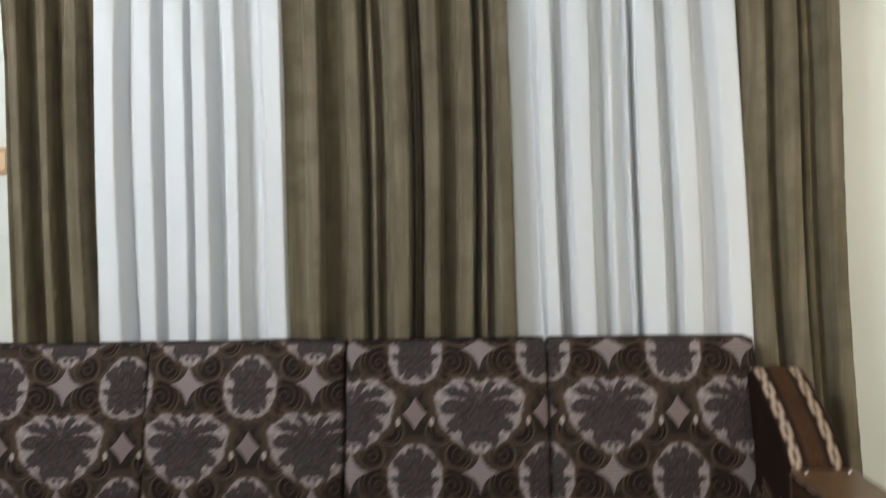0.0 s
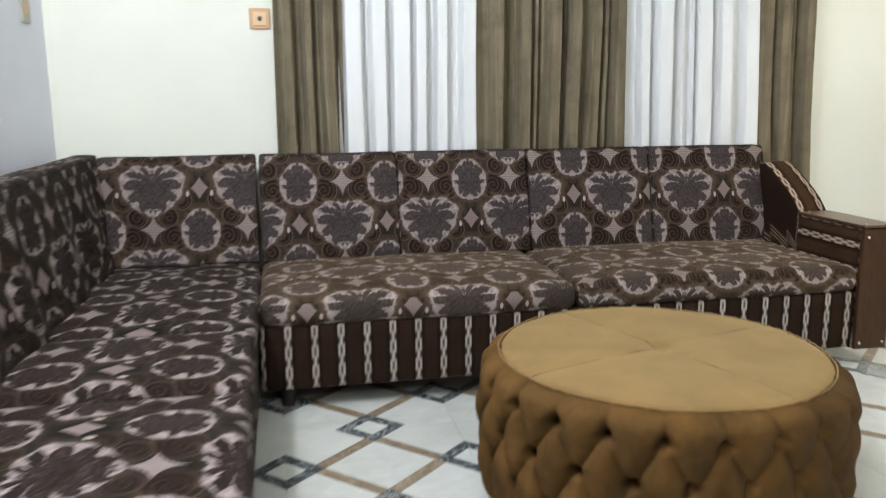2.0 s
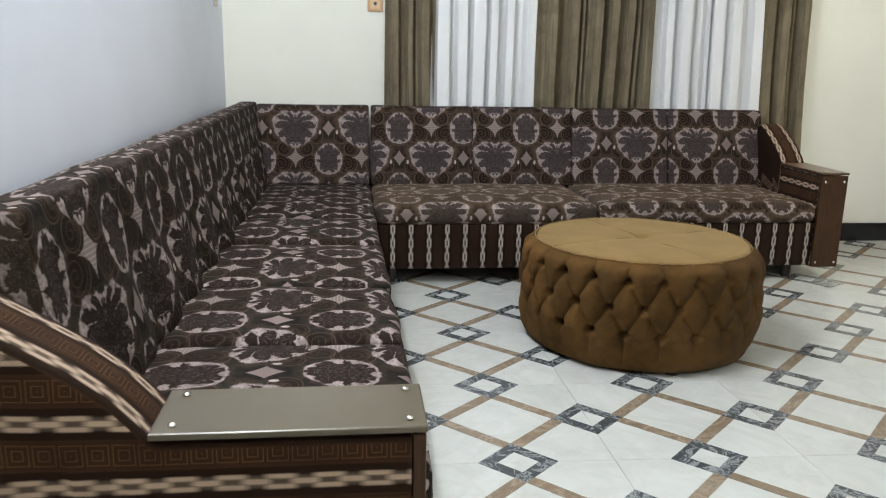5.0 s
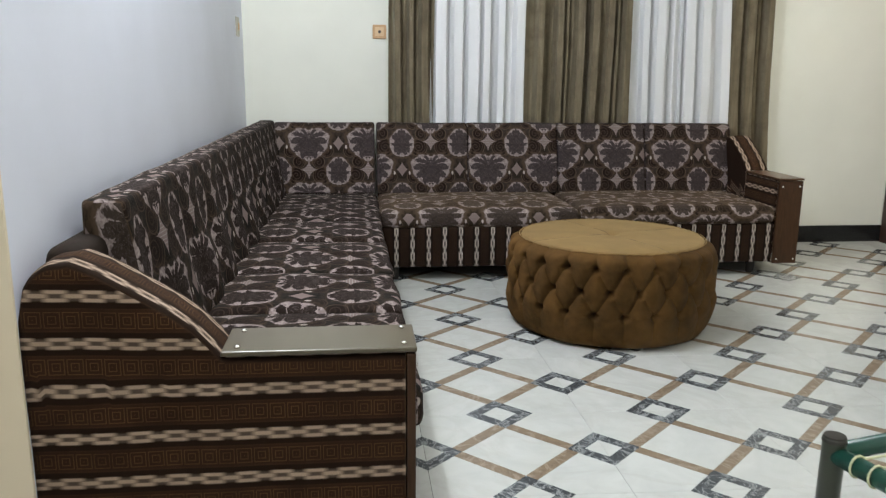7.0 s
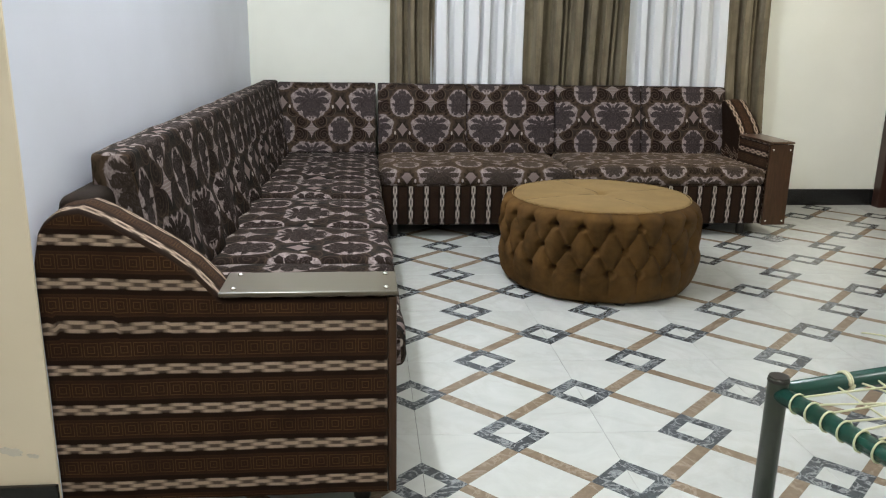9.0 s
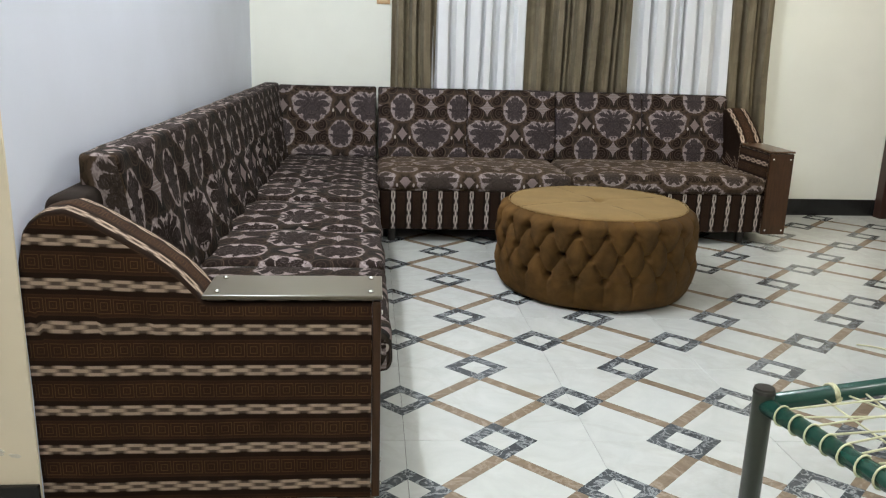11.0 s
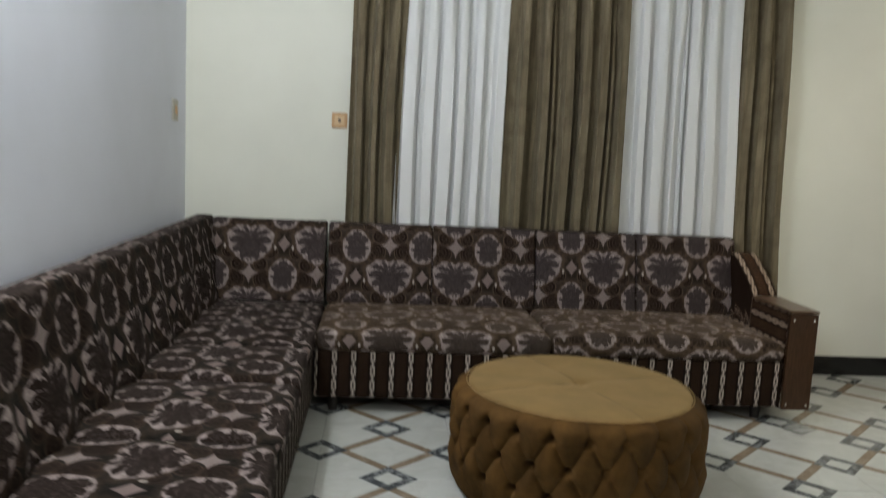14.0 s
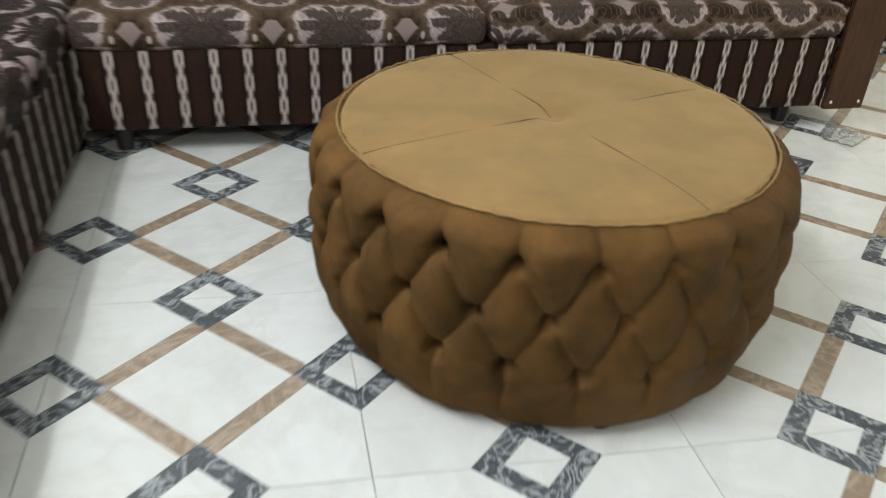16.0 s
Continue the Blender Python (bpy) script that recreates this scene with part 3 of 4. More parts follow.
side_back(-0.90, 2.36, sofa2)
back_cushion(-2.10, -1.476, 1.307 + 0.03, -0.55, sofa2)
part("bolster", rbox((-2.228, -1.04, 0.60), (-2.135, -0.78, 0.772), 0.035, (4, 5, 4), uv=lambda co, n: (co.y + co.x * 0.6, co.z + co.x * 0.8)), cover_brown, sofa2, "rolled dark cover end behind the arm")
build_arm(sofa2, lambda x, y, z: Vector((-1.458 - x, -1.137 + y, z)), 0.152, 0.056, "glossy grey-brown arm board with four screws", board_wood, 0.026, 1)
for x, y in ((-1.54, -1.06), (-2.15, -1.06), (-1.56, 0.4), (-2.15, 0.4), (-1.56, 2.2), (-2.15, 2.2)):
    b = bmesh.new()
    bmesh.ops.create_cone(b, cap_ends=True, segments=14, radius1=0.022, radius2=0.028, depth=0.056, matrix=Matrix.Translation((x, y, 0.028)))
    part("foot", b, foot_black, sofa2, smooth=False)

# ---- ottoman ----
OC, OR, OZ0, OZ1 = (-0.416, 0.790), 0.460, 0.014, 0.413
ottoman = thing("ottoman", (OC[0], OC[1], 0), label="round tan velvet ottoman with deep button-tufted sides", category="ottoman")
NB, ROWS_Z = 23, (0.152, 0.252, 0.350)
TH0 = math.radians(214.0)
def side_radius(th, z):
    s = (th - TH0) / (2 * math.pi / NB)
    t = (z - ROWS_Z[0]) / (ROWS_Z[1] - ROWS_Z[0])
    tc = min(max(t, 0.0), 2.0)
    a, c = s + tc / 2, s - tc / 2
    fade = 1.0
    if t > 2:
        fade = max(0.0, 1 - (t - 2) / 0.66) * 0.6 + 0.4
    if t < 0:
        fade = max(0.0, 1 + t / 1.4)
    wave = noise.noise(Vector((math.cos(th) * 5, math.sin(th) * 5, z * 11 + 7))) * 0.05
    a, c = a + wave, c - wave
    puff = (abs(math.sin(math.pi * a)) * abs(math.sin(math.pi * c))) ** 0.5
    if t > 2 or t < 0:
        puff = abs(math.sin(math.pi * a)) ** 0.45
    dent = 0.0
    for k, rz in enumerate(ROWS_Z):
        sk = s - 0.5 * (k % 2)
        d = (sk - round(sk)) * (2 * math.pi / NB) * OR
        dent = max(dent, math.exp(-((d / 0.014) ** 2 + ((z - rz) / 0.013) ** 2)))
    end = 0.004 * (1 - (z - OZ0) / (OZ1 - OZ0)) + 0.008 * math.sin(math.pi * min(1.0, max(0.0, (z - OZ0) / (OZ1 - OZ0)))) ** 0.5
    edge = 0.0
    if z > OZ1 - 0.04:
        edge = -0.044 * ((z - OZ1 + 0.04) / 0.04) ** 2.6
    if z < OZ0 + 0.05:
        edge = -0.015 * ((OZ0 + 0.05 - z) / 0.05) ** 2.0
    small = noise.noise(Vector((math.cos(th) * 3, math.sin(th) * 3, z * 9))) * 0.010 + noise.noise(Vector((math.cos(th) * 11, math.sin(th) * 11, z * 22))) * 0.004
    return OR - 0.015 + end + edge + fade * 0.025 * puff - 0.042 * dent + small
bm = bmesh.new()
NT, NZ = 690, 96
rows = []
for j in range(NZ + 1):
    z = OZ0 + (OZ1 - OZ0) * j / NZ
    rows.append([])
    for i in range(NT):
        th = 2 * math.pi * i / NT
        r = side_radius(th, z)
        rows[-1].append(bm.verts.new((r * math.cos(th), r * math.sin(th), z)))
for A, B in zip(rows, rows[1:]):
    for i in range(NT):
        bm.faces.new((A[i], A[(i + 1) % NT], B[(i + 1) % NT], B[i]))
bm.faces.new(rows[0][::-1])
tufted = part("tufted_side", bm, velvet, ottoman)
for k, rz in enumerate(ROWS_Z):
    for i in range(NB):
        th = TH0 + (i + 0.5 * (k % 2)) * 2 * math.pi / NB
        r = side_radius(th, rz) + 0.001
        b = bmesh.new()
        q = Vector((math.cos(th), math.sin(th), 0)).to_track_quat("Z", "Y").to_matrix().to_4x4()
        bmesh.ops.create_uvsphere(b, u_segments=8, v_segments=5, radius=0.0075, matrix=Matrix.Translation((r * math.cos(th), r * math.sin(th), rz)) @ q @ Matrix.Diagonal((1, 1, 0.5, 1)))
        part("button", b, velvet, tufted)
bm = bmesh.new()
NR = 40
rings = []
for j in range(1, NR + 1):
    r = 0.422 * j / NR
    ring = []
    for i in range(240):
        th = 2 * math.pi * i / 240
        x, y = r * math.cos(th), r * math.sin(th)
        z = OZ1 + 0.010 - 0.008 * (r / 0.422) ** 8 + noise.noise(Vector((x * 5, y * 5, 3))) * 0.0035
        for ang in (18, 108):
            d = -x * math.sin(math.radians(ang)) + y * math.cos(math.radians(ang))
            z -= 0.0018 * math.exp(-(d / 0.024) ** 2)
        z -= 0.012 * math.exp(-(r / 0.030) ** 2)
        z -= 0.0016 * abs(math.sin(th * 31 + 3 * noise.noise(Vector((x * 8, y * 8, 1))))) * max(0.0, (r - 0.385) / 0.04)
        if j == NR:
            z = OZ1 - 0.014
        ring.append(bm.verts.new((x, y, z)))
    rings.append(ring)
mid = bm.verts.new((0, 0, OZ1))
for i in range(240):
    bm.faces.new((mid, rings[0][i], rings[0][(i + 1) % 240]))
for A, B in zip(rings, rings[1:]):
    for i in range(240):
        bm.faces.new((A[i], B[i], B[(i + 1) % 240], A[(i + 1) % 240]))
part("top_cover", bm, velvet_top, ottoman, "flat smooth velvet top in a lighter, lit camel tone with two crossing seams")
for ang in (18, 108):
    ca, sa, pts = math.cos(math.radians(ang)), math.sin(math.radians(ang)), []
    for i in range(91):
        r = -0.41 + 0.82 * i / 90
        x, y = r * ca, r * sa
        z = OZ1 + 0.0083 - 0.008 * (abs(r) / 0.422) ** 8 + noise.noise(Vector((x * 5, y * 5, 3))) * 0.0035 - 0.0143 * math.exp(-(r / 0.030) ** 2)
        pts.append((x, y, z - 0.0011 + 0.0022 * noise.noise(Vector((x * 9, y * 9, ang)))))
    part("top_seam", tube(pts, 0.0016, 6), seam_thread, ottoman, "thin dark seam across the top")
pts = []
for i in range(144):
    th = 2 * math.pi * i / 144
    r = 0.4215 + 0.003 * noise.noise(Vector((math.cos(th) * 6, math.sin(th) * 6, 1)))
    pts.append((r * math.cos(th), r * math.sin(th), OZ1 + 0.0005 + 0.0022 * (i % 2) + 0.002 * noise.noise(Vector((math.cos(th) * 9, math.sin(th) * 9, 5)))))
part("seam", tube(pts, 0.0020, 6, closed=True), velvet_top, ottoman, "puckered tan seam")
for k in range(4):
    a = math.radians(90 * k)
    b = bmesh.new()
    bmesh.ops.create_cone(b, cap_ends=True, segments=14, radius1=0.025, radius2=0.03, depth=0.026, matrix=Matrix.Translation((0.405 * math.cos(a), 0.405 * math.sin(a), 0.013)))
    part("foot", b, foot_black, ottoman, smooth=False)

# ---- curtains ----
ROD_Y, ROD_Z, ROD_TILT = 2.440, 2.408, 0.015
rod = thing("curtain_rod", (0, ROD_Y, ROD_Z), label="thin metal curtain rod with faceted end knobs", category="curtain rod")
part("rod", tube([(-1.47, 0, -1.47 * ROD_TILT), (1.19, 0, 1.19 * ROD_TILT)], 0.010, 12), chrome, rod)
for x in (-1.48, 1.20):
    b = bmesh.new()
    bmesh.ops.create_icosphere(b, subdivisions=1, radius=0.026, matrix=Matrix.Translation((x, 0, x * ROD_TILT)))
    part("end_knob", b, chrome, rod, smooth=False)
for x in (-1.43, 1.15):
    part("bracket", tube([(x, 0, x * ROD_TILT), (x, 0.05, x * ROD_TILT - 0.01), (x, YB - ROD_Y, x * ROD_TILT - 0.012)], 0.007, 8), chrome, rod)

def leaf_mesh():
    """A leaf clip about 9 cm long: a raised midrib, five pairs of drooping lobes, a bead and a tip."""
    bm = bmesh.new()
    def blob(place, size, turn):
        m = Matrix.Translation(place) @ Matrix.Rotation(turn, 4, "Y") @ Matrix.Diagonal((*size, 1))
        bmesh.ops.create_icosphere(bm, subdivisions=2, radius=1.0, matrix=m)
    for k in range(5):
        z = 0.036 - 0.0165 * k
        w = (0.015, 0.019, 0.019, 0.015, 0.010)[k]
        for side in (-1, 1):
            blob((side * w * 0.75, -0.004 - 0.004 * math.sin(k * 0.8), z - 0.006), (w * 0.85, 0.0035, 0.0062), side * 0.62)
    for k in range(9):
        blob((0, -0.009 - 0.003 * math.sin(k * 0.4), 0.040 - 0.0105 * k), (0.0042 - 0.0002 * k, 0.004, 0.0075), 0)
    blob((0, -0.006, 0.046), (0.013, 0.006, 0.005), 0)
    blob((0, -0.009, -0.050), (0.005, 0.005, 0.006), 0)
    me = bpy.data.meshes.new("leaf_clip")
    bm.to_mesh(me)
    bm.free()
    me.materials.append(brass)
    return me
LEAF = leaf_mesh()

def curtain(x0, x1, low, clips, cloth, tab_cloth, label, seed, depth=0.034):
    """One hanging panel gathered at its clips, with pinched tabs over the rod in the other cloth."""
    rng = random.Random(seed)
    ob = thing("curtain", ((x0 + x1) / 2, ROD_Y + (0.014 if cloth is white_cloth else 0.0), 0), label=label, category="curtain", group="curtains on the rod")
    cx = (x0 + x1) / 2
    top = [(x0 - 0.1, 0.6)]
    for a, b in zip(clips, clips[1:]):
        top += [(a, 0.0), ((a + b) / 2, 1.0)]
    top += [(clips[-1], 0.0), (x1 + 0.1, 0.6)]
    # a ridge falls from every clip, with a flat hollow between and now and then a small pleat in it
    body = [(x0 - 0.2, 0.7), (x0 - 0.02, 0.6)]
    for k, c in enumerate(clips):
        broad = 1.5 if cloth is white_cloth else 1.1
        wl, wr = broad * rng.uniform(0.012, 0.024), broad * rng.uniform(0.010, 0.018)
        lift = rng.uniform(0.0, 0.22)
        body += [(c - wl - rng.uniform(0.016, 0.030), rng.uniform(0.72, 0.9)), (c - wl, lift + 0.06), (c + wr, lift), (c + wr + (rng.uniform(0.014, 0.026) if cloth is white_cloth else rng.uniform(0.006, 0.014)), rng.uniform(0.85, 1.0))]
        if k + 1 < len(clips) and clips[k + 1] - c > 0.095 and cloth is taupe_cloth and rng.random() < 0.7:
            m = c + wr + 0.022 + rng.uniform(0.0, 0.008)
            body += [(m, 0.50), (m + 0.009, 0.46), (m + 0.015, 0.92)]
    body += [(x1 + 0.02, 0.6), (x1 + 0.3, 0.5)]
    body.sort()
    def fold(knots, xx):
        for (xa, fa), (xb, fb) in zip(knots, knots[1:]):
            if xa <= xx <= xb:
                s = (xx - xa) / max(1e-6, xb - xa)
                return fa + (fb - fa) * s * s * (3 - 2 * s)
        return 0.5
    extra = [(rng.uniform(18, 60), rng.uniform(0, 6.3), rng.uniform(0.15, 0.4)) for _ in range(3)]
    bm = bmesh.new()
    nx, nz = int((x1 - x0) * 420), 44
    z0, z1 = 0.13, 2.306
    grid = []
    for j in range(nz + 1):
        t = j / nz
        z = z0 + (z1 - z0) * t
        row = []
        for i in range(nx + 1):
            x = x0 + (x1 - x0) * i / nx
            d = noise.noise(Vector((x * 3.0, t * 1.6, seed * 3.7))) * 0.075 * (1 - t) + noise.noise(Vector((x * 7.0, t * 1.8, seed))) * 0.012 * (1 - t)
            xx = x + d
            mixed = min(1.0, max(0.0, (t - 0.72) / 0.26))
            f = fold(body, xx) * (1 - 0.7 * mixed) + fold(top, xx) * 0.7 * mixed
            w = sum(am * math.sin(fr * xx + ph) for fr, ph, am in extra)
            amp = depth * (1.0 + 0.35 * (1 - t))
            y = (f - 0.5) * 2 * amp + w * 0.005 + noise.noise(Vector((xx * 9, t * 1.5, seed))) * 0.010
            zz = z
            if j == nz:
                zz -= 0.010 * f
            part_x = i / nx
            shift = (low[0] + (low[1] - low[0]) * part_x - x) * (1 - t)
            row.append(bm.verts.new((x - cx + shift + 0.25 * (xx - x), y, zz + x * ROD_TILT)))
        grid.append(row)
    for A, B in zip(grid, grid[1:]):
        for i in range(nx):
            bm.faces.new((A[i], A[i + 1], B[i + 1], B[i]))
    panel = part("panel", bm, cloth, ob)
    sol = panel.modifiers.new("thickness", "SOLIDIFY")
    sol.thickness = 0.003
    back = 0.014 if cloth is white_cloth else 0.0
    for c in clips:
        b = bmesh.new()
        n, rows_t = 16, []
        for j in range(9):
            t = j / 8
            half = 0.013 + 0.042 * t ** 1.1
            z = 2.290 + (ROD_Z + 0.014 - 2.290) * t + c * ROD_TILT
            rows_t.append([])
            for i in range(n + 1):
                s = i / n * 2 - 1
                yy = -depth * 0.9 * (1 - t) - 0.014 - 0.010 * t - back + 0.006 * math.cos(s * 9 + c * 20) * (0.4 + t)
                rows_t[-1].append(b.verts.new((c - cx + s * half, yy, z)))
        for j in range(1, 6):
            a = math.pi * j / 5
            rows_t.append([b.verts.new((v.co.x, -back - 0.024 * math.cos(a), ROD_Z + c * ROD_TILT + 0.014 + 0.006 * math.sin(a) - 0.01 * j / 5)) for v in rows_t[8]])
        for A, B in zip(rows_t, rows_t[1:]):
            for i in range(n):
                b.faces.new((A[i], A[i + 1], B[i + 1], B[i]))
        part("tab", b, tab_cloth, ob).modifiers.new("thickness", "SOLIDIFY").thickness = 0.002
        lf = new("leaf_clip", LEAF)
        lf.parent = ob
        lf.location = (c - cx + rng.uniform(-0.004, 0.004), -depth * 1.0 - 0.008 - back, 2.318 + c * ROD_TILT + rng.uniform(-0.008, 0.008))
        lf.rotation_euler = (rng.uniform(-0.08, 0.02), rng.uniform(-0.12, 0.12), rng.uniform(-0.3, 0.3))
        lf.scale = (1.25, 1.0, 1.0)
        lf["label"] = "antique brass leaf clip"
    return ob

TAUPE = "taupe velvet curtain panel with white tabs and brass leaf clips"
WHITE = "white curtain panel with taupe tabs and brass leaf clips"
curtain(-1.372, -1.070, (-1.385, -1.085), (-1.316, -1.218, -1.127), taupe_cloth, white_cloth, TAUPE, 1, 0.046)
curtain(-1.100, -0.495, (-1.125, -0.480), (-1.025, -0.920, -0.830, -0.757, -0.657, -0.536), white_cloth, taupe_cloth, WHITE, 2, 0.036)
curtain(-0.525, 0.165, (-0.520, 0.212), (-0.408, -0.289, -0.162, -0.066, 0.034, 0.142), taupe_cloth, white_cloth, TAUPE, 3, 0.046)
curtain(0.130, 0.850, (0.165, 0.915), (0.274, 0.380, 0.493, 0.574, 0.674, 0.789), white_cloth, taupe_cloth, WHITE, 4, 0.036)
curtain(0.815, 1.110, (0.878, 1.215), (0.879, 0.965, 1.078), taupe_cloth, white_cloth, TAUPE, 5, 0.046)

# ---- wall fittings ----
switch = thing("wall_switch", (-1.435, YB, 1.400), label="square tan wall plate with a small central knob", category="switch")
part("plate", plain_box((-0.043, -0.010, -0.043), (0.043, 0.0, 0.043), 0.004), plate_tan, switch, smooth=False)
part("inner_plate", plain_box((-0.028, -0.014, -0.028), (0.028, -0.010, 0.028), 0.002), plate_pale, switch, smooth=False)
b = bmesh.new()
bmesh.ops.create_cone(b, cap_ends=True, segments=16, radius1=0.010, radius2=0.008, depth=0.012, matrix=Matrix.Translation((0, -0.019, 0)) @ Matrix.Rotation(math.pi / 2, 4, "X"))
part("knob", b, dark_plastic, switch, smooth=False)
socket = thing("wall_socket", (XL + 0.004, 2.248, 1.404), label="narrow grey-brown wall plate near the room corner", category="socket")
part("plate", plain_box((0.0, -0.045, -0.055), (0.012, 0.045, 0.055), 0.004), plate_grey, socket, smooth=False)
part("rocker", plain_box((0.012, -0.015, -0.022), (0.017, 0.015, 0.022), 0.002), plate_tan, socket, smooth=False)

def ragged(cx, cz, w, h, seed):
    """A thin ragged flake on the end wall."""
    bm = bmesh.new()
    rng = random.Random(seed)
    ring = []
    for k in range(22):
        a = 2 * math.pi * k / 22
        r = rng.uniform(0.62, 1.0)
        ring.append((cx + w * r * math.cos(a), cz + h * r * math.sin(a) - 0.16 * w * math.cos(a)))
    back = [bm.verts.new((x, -1.1548, z)) for x, z in ring]
    front = [bm.verts.new((cx + (x - cx) * 0.93, -1.1572, cz + (z - cz) * 0.9)) for x, z in ring]
    for k in range(22):
        bm.faces.new((back[k], back[(k + 1) % 22], front[(k + 1) % 22], front[k]))
    bm.faces.new(front)
    bmesh.ops.recalc_face_normals(bm, faces=bm.faces)
    return bm
plaster = paint("pale_bare_plaster", (0.78, 0.72, 0.62), 0.16)
end_wall = bpy.data.objects["wall_west_end"]
part("plaster_flake", ragged(-2.335, 0.203, 0.034, 0.013, 3), plaster, end_wall, "pale ragged patch of flaked plaster", smooth=False)
part("plaster_flake", ragged(-2.288, 0.190, 0.016, 0.006, 5), plaster, end_wall, "pale ragged patch of flaked plaster", smooth=False)

# ---- rope bed ----
bed = thing("rope_bed", (-0.595, -1.277, 0), label="green steel-pipe rope bed with cream cord webbing", category="bed")
A = math.radians(14.0)
ux, uy = Vector((math.cos(A), math.sin(A), 0)), Vector((math.sin(A), -math.cos(A), 0))
LX, LY, RZ = 1.85, 0.95, 0.364
corners = {"a": Vector((0, 0, 0)), "b": ux * LX, "c": uy * LY, "d": ux * LX + uy * LY}
for k, c in corners.items():
    post = part("post", tube([c + Vector((0, 0, 0.0)), c + Vector((0, 0, 0.394)), c + Vector((0, 0, 0.400))], 0.0235, 20), post_paint, bed, "dark olive pipe post", smooth=True)
    b = bmesh.new()
    bmesh.ops.create_cone(b, cap_ends=True, segments=20, radius1=0.025, radius2=0.022, depth=0.012, matrix=Matrix.Translation(c + Vector((0, 0, 0.398))))
    part("cap", b, foot_black, post, smooth=False)
up = Vector((0, 0, RZ))
for p, q in (("a", "b"), ("a", "c"), ("b", "d"), ("c", "d")):
    part("rail", tube([corners[p] + up, corners[q] + up], 0.020, 18), green_paint, bed, "dark green pipe rail")
rng = random.Random(8)
for i in range(20):
    d = 0.060 + i * 0.044
    c = uy * d + up
    pts = []
    for k in range(15):
        a = 2 * math.pi * k / 14
        pts.append(c + ux * (0.0225 * math.cos(a)) + Vector((0, 0, 0.0225 * math.sin(a))) + uy * (0.008 * k / 14))
    part("cord_loop", tube(pts, 0.0024, 6), rope_cloth, bed)
for d in (0.19, 0.62, 1.05, 1.48):
    c = ux * d + up
    for e in (0.0, 0.007):
        pts = [c + ux * (e + 0.006 * k / 14) + uy * (0.0235 * math.cos(2 * math.pi * k / 14)) + Vector((0, 0, 0.0235 * math.sin(2 * math.pi * k / 14))) for k in range(15)]
        part("cord_knot", tube(pts, 0.0036, 6), rope_cloth, bed)
for i in range(22):
    d = 0.06 + i * 0.040
    p = uy * d + up + ux * 0.02 + Vector((0, 0, 0.012))
    q = ux * (LX - 0.02) + uy * min(LY - 0.05, max(0.05, d + rng.uniform(-0.35, 0.35))) + up
    m = (p + q) / 2 - Vector((0, 0, 0.03))
    part("cord", tube([p, p * 0.5 + m * 0.5, m, m * 0.5 + q * 0.5, q], 0.0024, 6), rope_cloth, bed)
for i in range(26):
    d = 0.16 + i * 0.062
    p = ux * d + up - Vector((0, 0, 0.0))
    q = ux * max(0.1, min(LX - 0.1, d + rng.uniform(-0.45, 0.45))) + uy * (LY - 0.02) + up
    m = (p + q) / 2 - Vector((0, 0, 0.03))
    part("cord", tube([p, p * 0.5 + m * 0.5, m, m * 0.5 + q * 0.5, q], 0.0024, 6), rope_cloth, bed)

# ---- wooden stool with a grey cushion, and loose wire ----
stool = thing("stool", (1.86, 1.40, 0), label="pale wooden stool with a worn grey cushion", category="stool")
for x, y in ((-0.16, -0.14), (0.16, -0.14), (-0.16, 0.14), (0.16, 0.14)):
    b = rbox((x - 0.032, y - 0.032, 0.0), (x + 0.032, y + 0.032, 0.28), 0.008, (2, 2, 4), lambda co, x=x, y=y: Vector((co.x + 0.10 * (0.28 - co.z) * (1 if x > 0 else -1), co.y, co.z)))
    part("leg", b, leg_wood, stool)
part("seat", rbox((-0.20, -0.18, 0.28), (0.20, 0.18, 0.31), 0.008, (2, 2, 2)), leg_wood, stool)
part("cushion", rbox((-0.21, -0.19, 0.31), (0.21, 0.19, 0.37), 0.025, (6, 6, 3)), grey_cloth, stool, "worn grey cloth cushion")
pts = []
for i in range(40):
    a = i / 39
    pts.append((0.46 + 0.55 * a + 0.05 * math.sin(a * 17), -0.07 + 0.05 * math.cos(a * 17) - 0.25 * a, 0.005))
wire = tagged(mesh_ob("loose_wire", tube(pts, 0.0032, 6), rope_cloth), "thin loose cream wire lying in loops on the floor", "wire")

clear = material("clear_plastic_film", (0.95, 0.96, 0.96), 0.08, 0.0, Transmission_Weight=0.92, IOR=1.12)[0]
bm = bmesh.new()
bmesh.ops.create_grid(bm, x_segments=26, y_segments=20, size=1.0)
for v in bm.verts:
    x, y = v.co.x, v.co.y
    edge = max(0.0, 1 - max(abs(x), abs(y)) ** 3)
    lift = abs(noise.noise(Vector((x * 2.6, y * 2.6, 4)))) * 0.050 + abs(noise.noise(Vector((x * 7, y * 7, 9)))) * 0.016
    v.co = Vector((0.075 * x + 0.016 * noise.noise(Vector((x, y, 2))), 0.050 * y + 0.014 * noise.noise(Vector((y, x, 6))), 0.003 + 0.6 * lift * (0.25 + 0.75 * edge)))
wrap = tagged(mesh_ob("plastic_wrap", bm, clear), "crumpled clear plastic wrap lying on the marble floor", "plastic wrap")
wrap.location = (0.885, 1.505, 0.001)
wrap.rotation_euler = (0, 0, 0.5)
wrap.modifiers.new("thickness", "SOLIDIFY").thickness = 0.0008

# ---- floor: marble tiles with inlaid rings and strips ----
L = 0.552
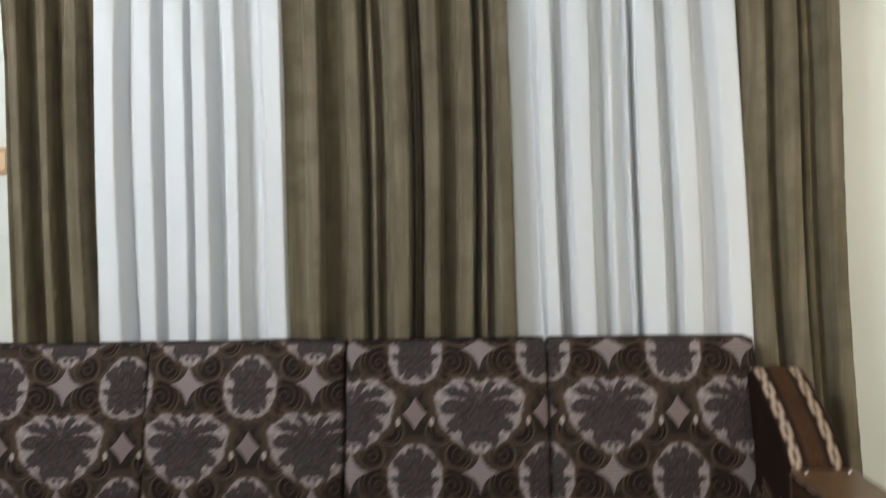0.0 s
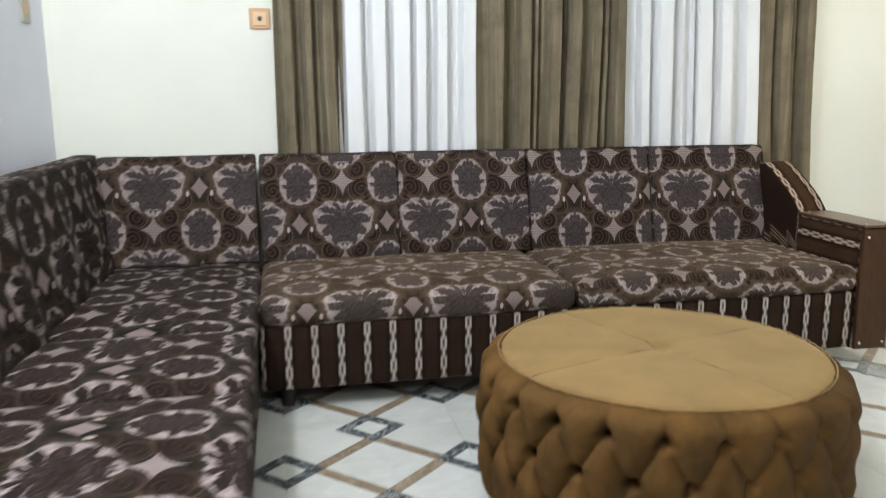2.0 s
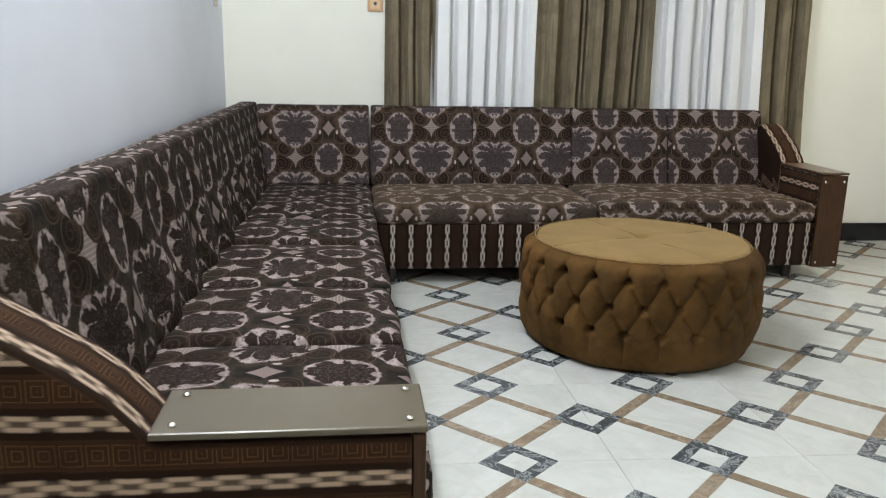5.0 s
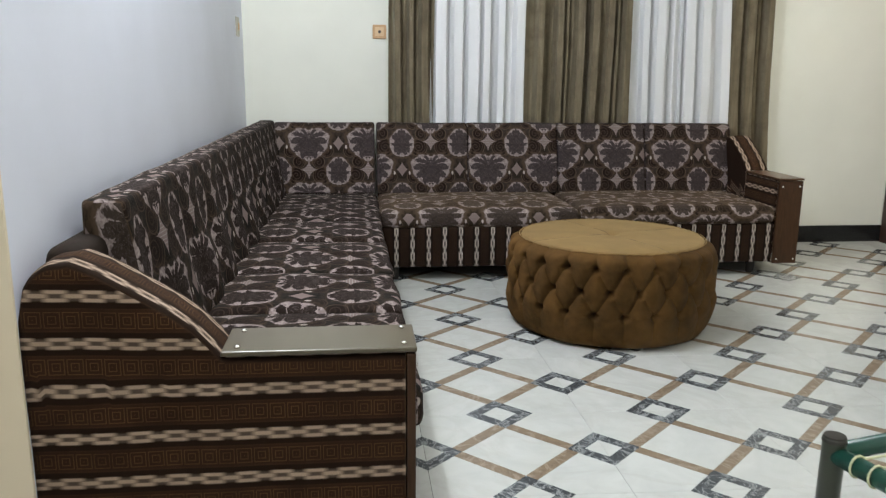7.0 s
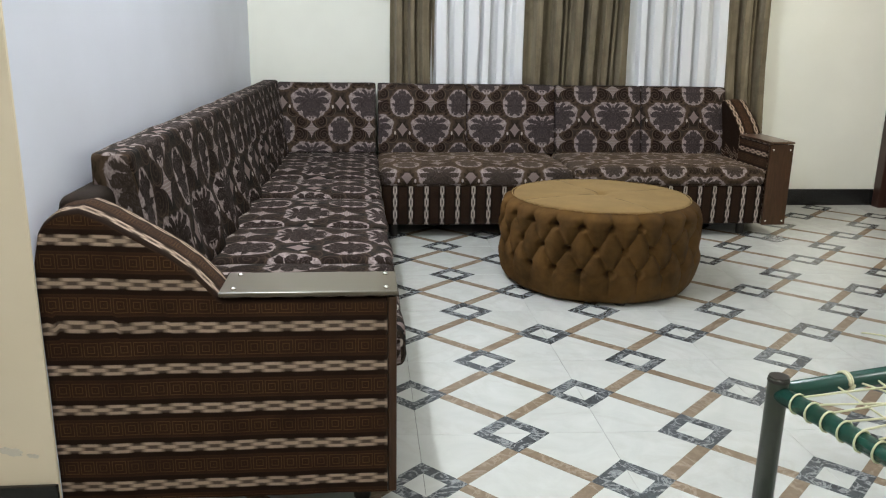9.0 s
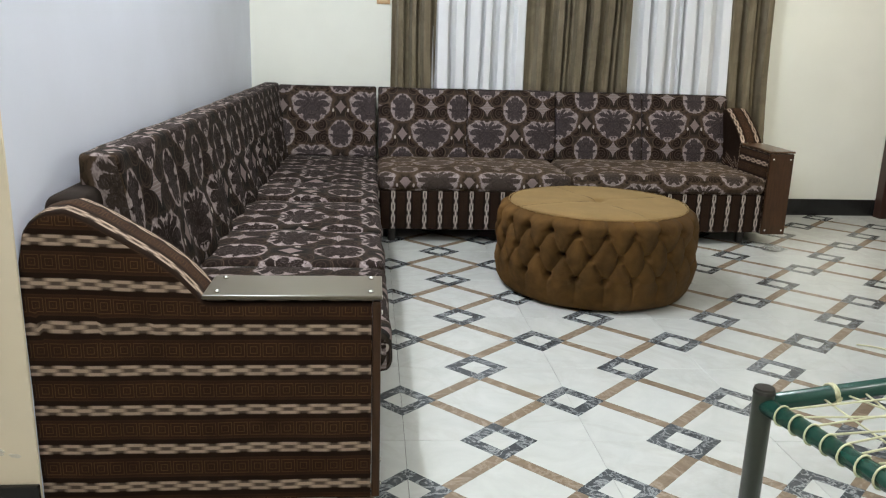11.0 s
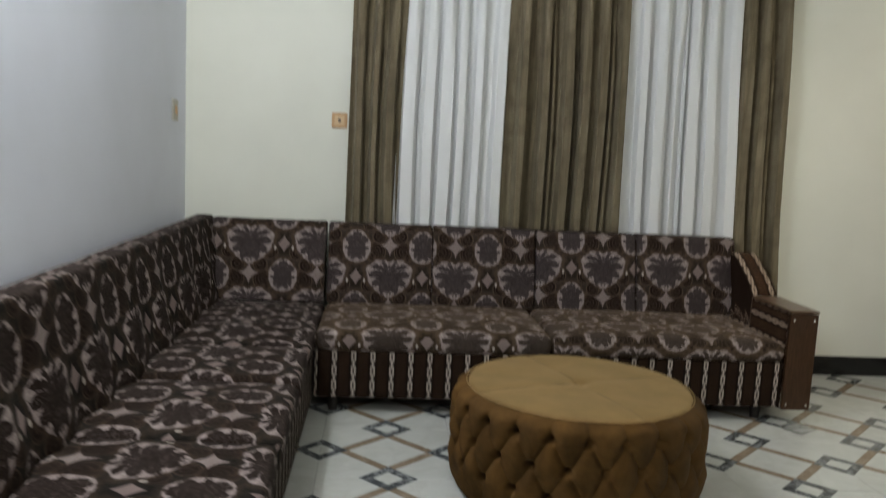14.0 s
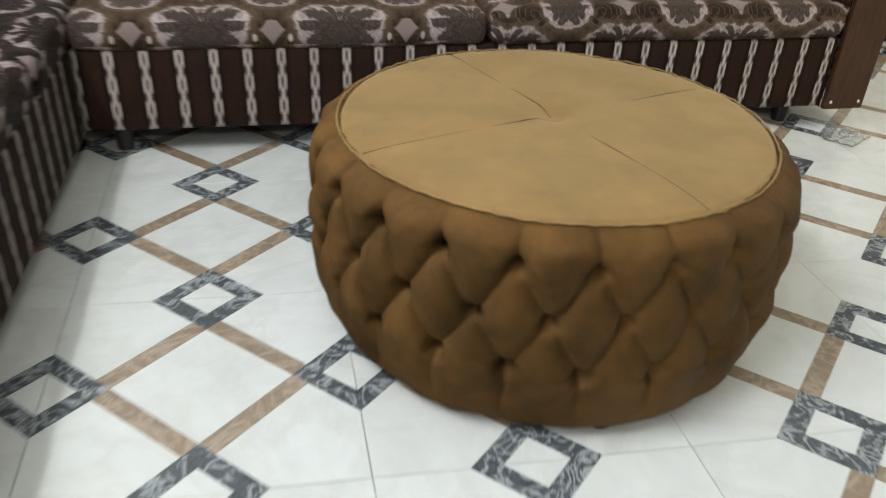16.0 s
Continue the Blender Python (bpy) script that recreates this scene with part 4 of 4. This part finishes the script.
# the tile rows run a little askew to the walls: origin and steps of the grid
GRID0, GRIDX, GRIDY = Vector((-0.8310, 0.0418)), Vector((0.55634, -0.01651)) / L, Vector((-0.00422, 0.54134)) / L
RD, BW = 0.114, 0.039
o, D = RD / math.sqrt(2), L / math.sqrt(2)
floor = tagged(new("floor"), "white marble floor with grey square rings and brown strips", kind="structure")

def askew(x, y):
    return GRIDX * x + GRIDY * y

def flat_piece(name, outline, z1, mat, hole=None):
    bm = bmesh.new()
    z0 = -0.012
    outline = [askew(x, y) for x, y in outline]
    hole = [askew(x, y) for x, y in hole] if hole else None
    def wall(loop):
        lowr = [bm.verts.new((x, y, z0)) for x, y in loop]
        upr = [bm.verts.new((x, y, z1)) for x, y in loop]
        for i in range(len(loop)):
            k = (i + 1) % len(loop)
            bm.faces.new((lowr[i], lowr[k], upr[k], upr[i]))
        return upr
    top = wall(outline)
    if hole:
        inner = wall(hole)
        for i in range(4):
            k = (i + 1) % 4
            bm.faces.new((top[i], top[k], inner[k], inner[i]))
    else:
        bm.faces.new(top)
    bmesh.ops.recalc_face_normals(bm, faces=bm.faces)
    me = bpy.data.meshes.new(name)
    bm.to_mesh(me)
    bm.free()
    me.materials.append(mat)
    return me

def put(name, me, x, y, turn=0.0):
    ob = new(name, me)
    ob.parent = floor
    ob.location = (*(GRID0 + askew(x, y)), 0)
    ob.rotation_euler = (0, 0, turn)
    return ob

g = 0.0007
h = L / 2 - g
tile_me = flat_piece("marble_tile", [(-h, -h), (h, -h), (h, h), (-h, h)], 0.0, white_marble)
ring_me = flat_piece("marble_ring", [(0, -RD), (RD, 0), (0, RD), (-RD, 0)], 0.0008, dark_marble, [(0, -RD + BW * 1.414), (RD - BW * 1.414, 0), (0, RD - BW * 1.414), (-RD + BW * 1.414, 0)])
sl = D - 2 * o
P, Q = Vector((1, 1)) / math.sqrt(2), Vector((1, -1)) / math.sqrt(2)
strip_p, strip_q = [flat_piece("marble_strip", [-n * BW / 2, d * sl - n * BW / 2, d * sl + n * BW / 2, n * BW / 2], 0.0008, brown_marble) for d, n in ((P, -Q), (Q, P))]
def inside(x, y, pad=0.0):
    x, y = GRID0 + askew(x, y)
    return XL - 0.1 < x < XR - pad and -3.2 < y < YB - pad
for i in range(-3, 7):
    for j in range(-6, 6):
        x, y = L * i, L * j
        if inside(x + L / 2, y, -0.2):
            put("marble_tile", tile_me, x + L / 2, y)
        if x > -0.93 and inside(x, y, 0.05) and y > -2.65:
            put("marble_ring", ring_me, x, y)
        ax, ay = x + L / 2, y + L / 2
        if ax > -0.93 and inside(ax, ay, 0.05) and ay > -2.65:
            put("marble_ring", ring_me, ax, ay)
        if ax > -1.13 and inside(ax, ay, 0.1) and ay > -2.65:
            a = Vector((ax, ay))
            for start, me, turn in ((a - P * o + Q * (o - BW / 2), strip_p, math.pi), (a - P * (o - BW / 2) + Q * o, strip_q, 0.0), (a + P * (o - BW / 2) - Q * o, strip_q, math.pi), (a + P * o - Q * (o - BW / 2), strip_p, 0.0)):
                put("marble_strip", me, start.x, start.y, turn)
structure("floor_south", (-4.2, YF, -0.012), (XR, -2.95, -0.004), white_marble, "plain white marble floor")
structure("floor_west", (-4.2, -2.95, -0.012), (-2.30, -1.155, -0.004), white_marble, "plain white marble floor")
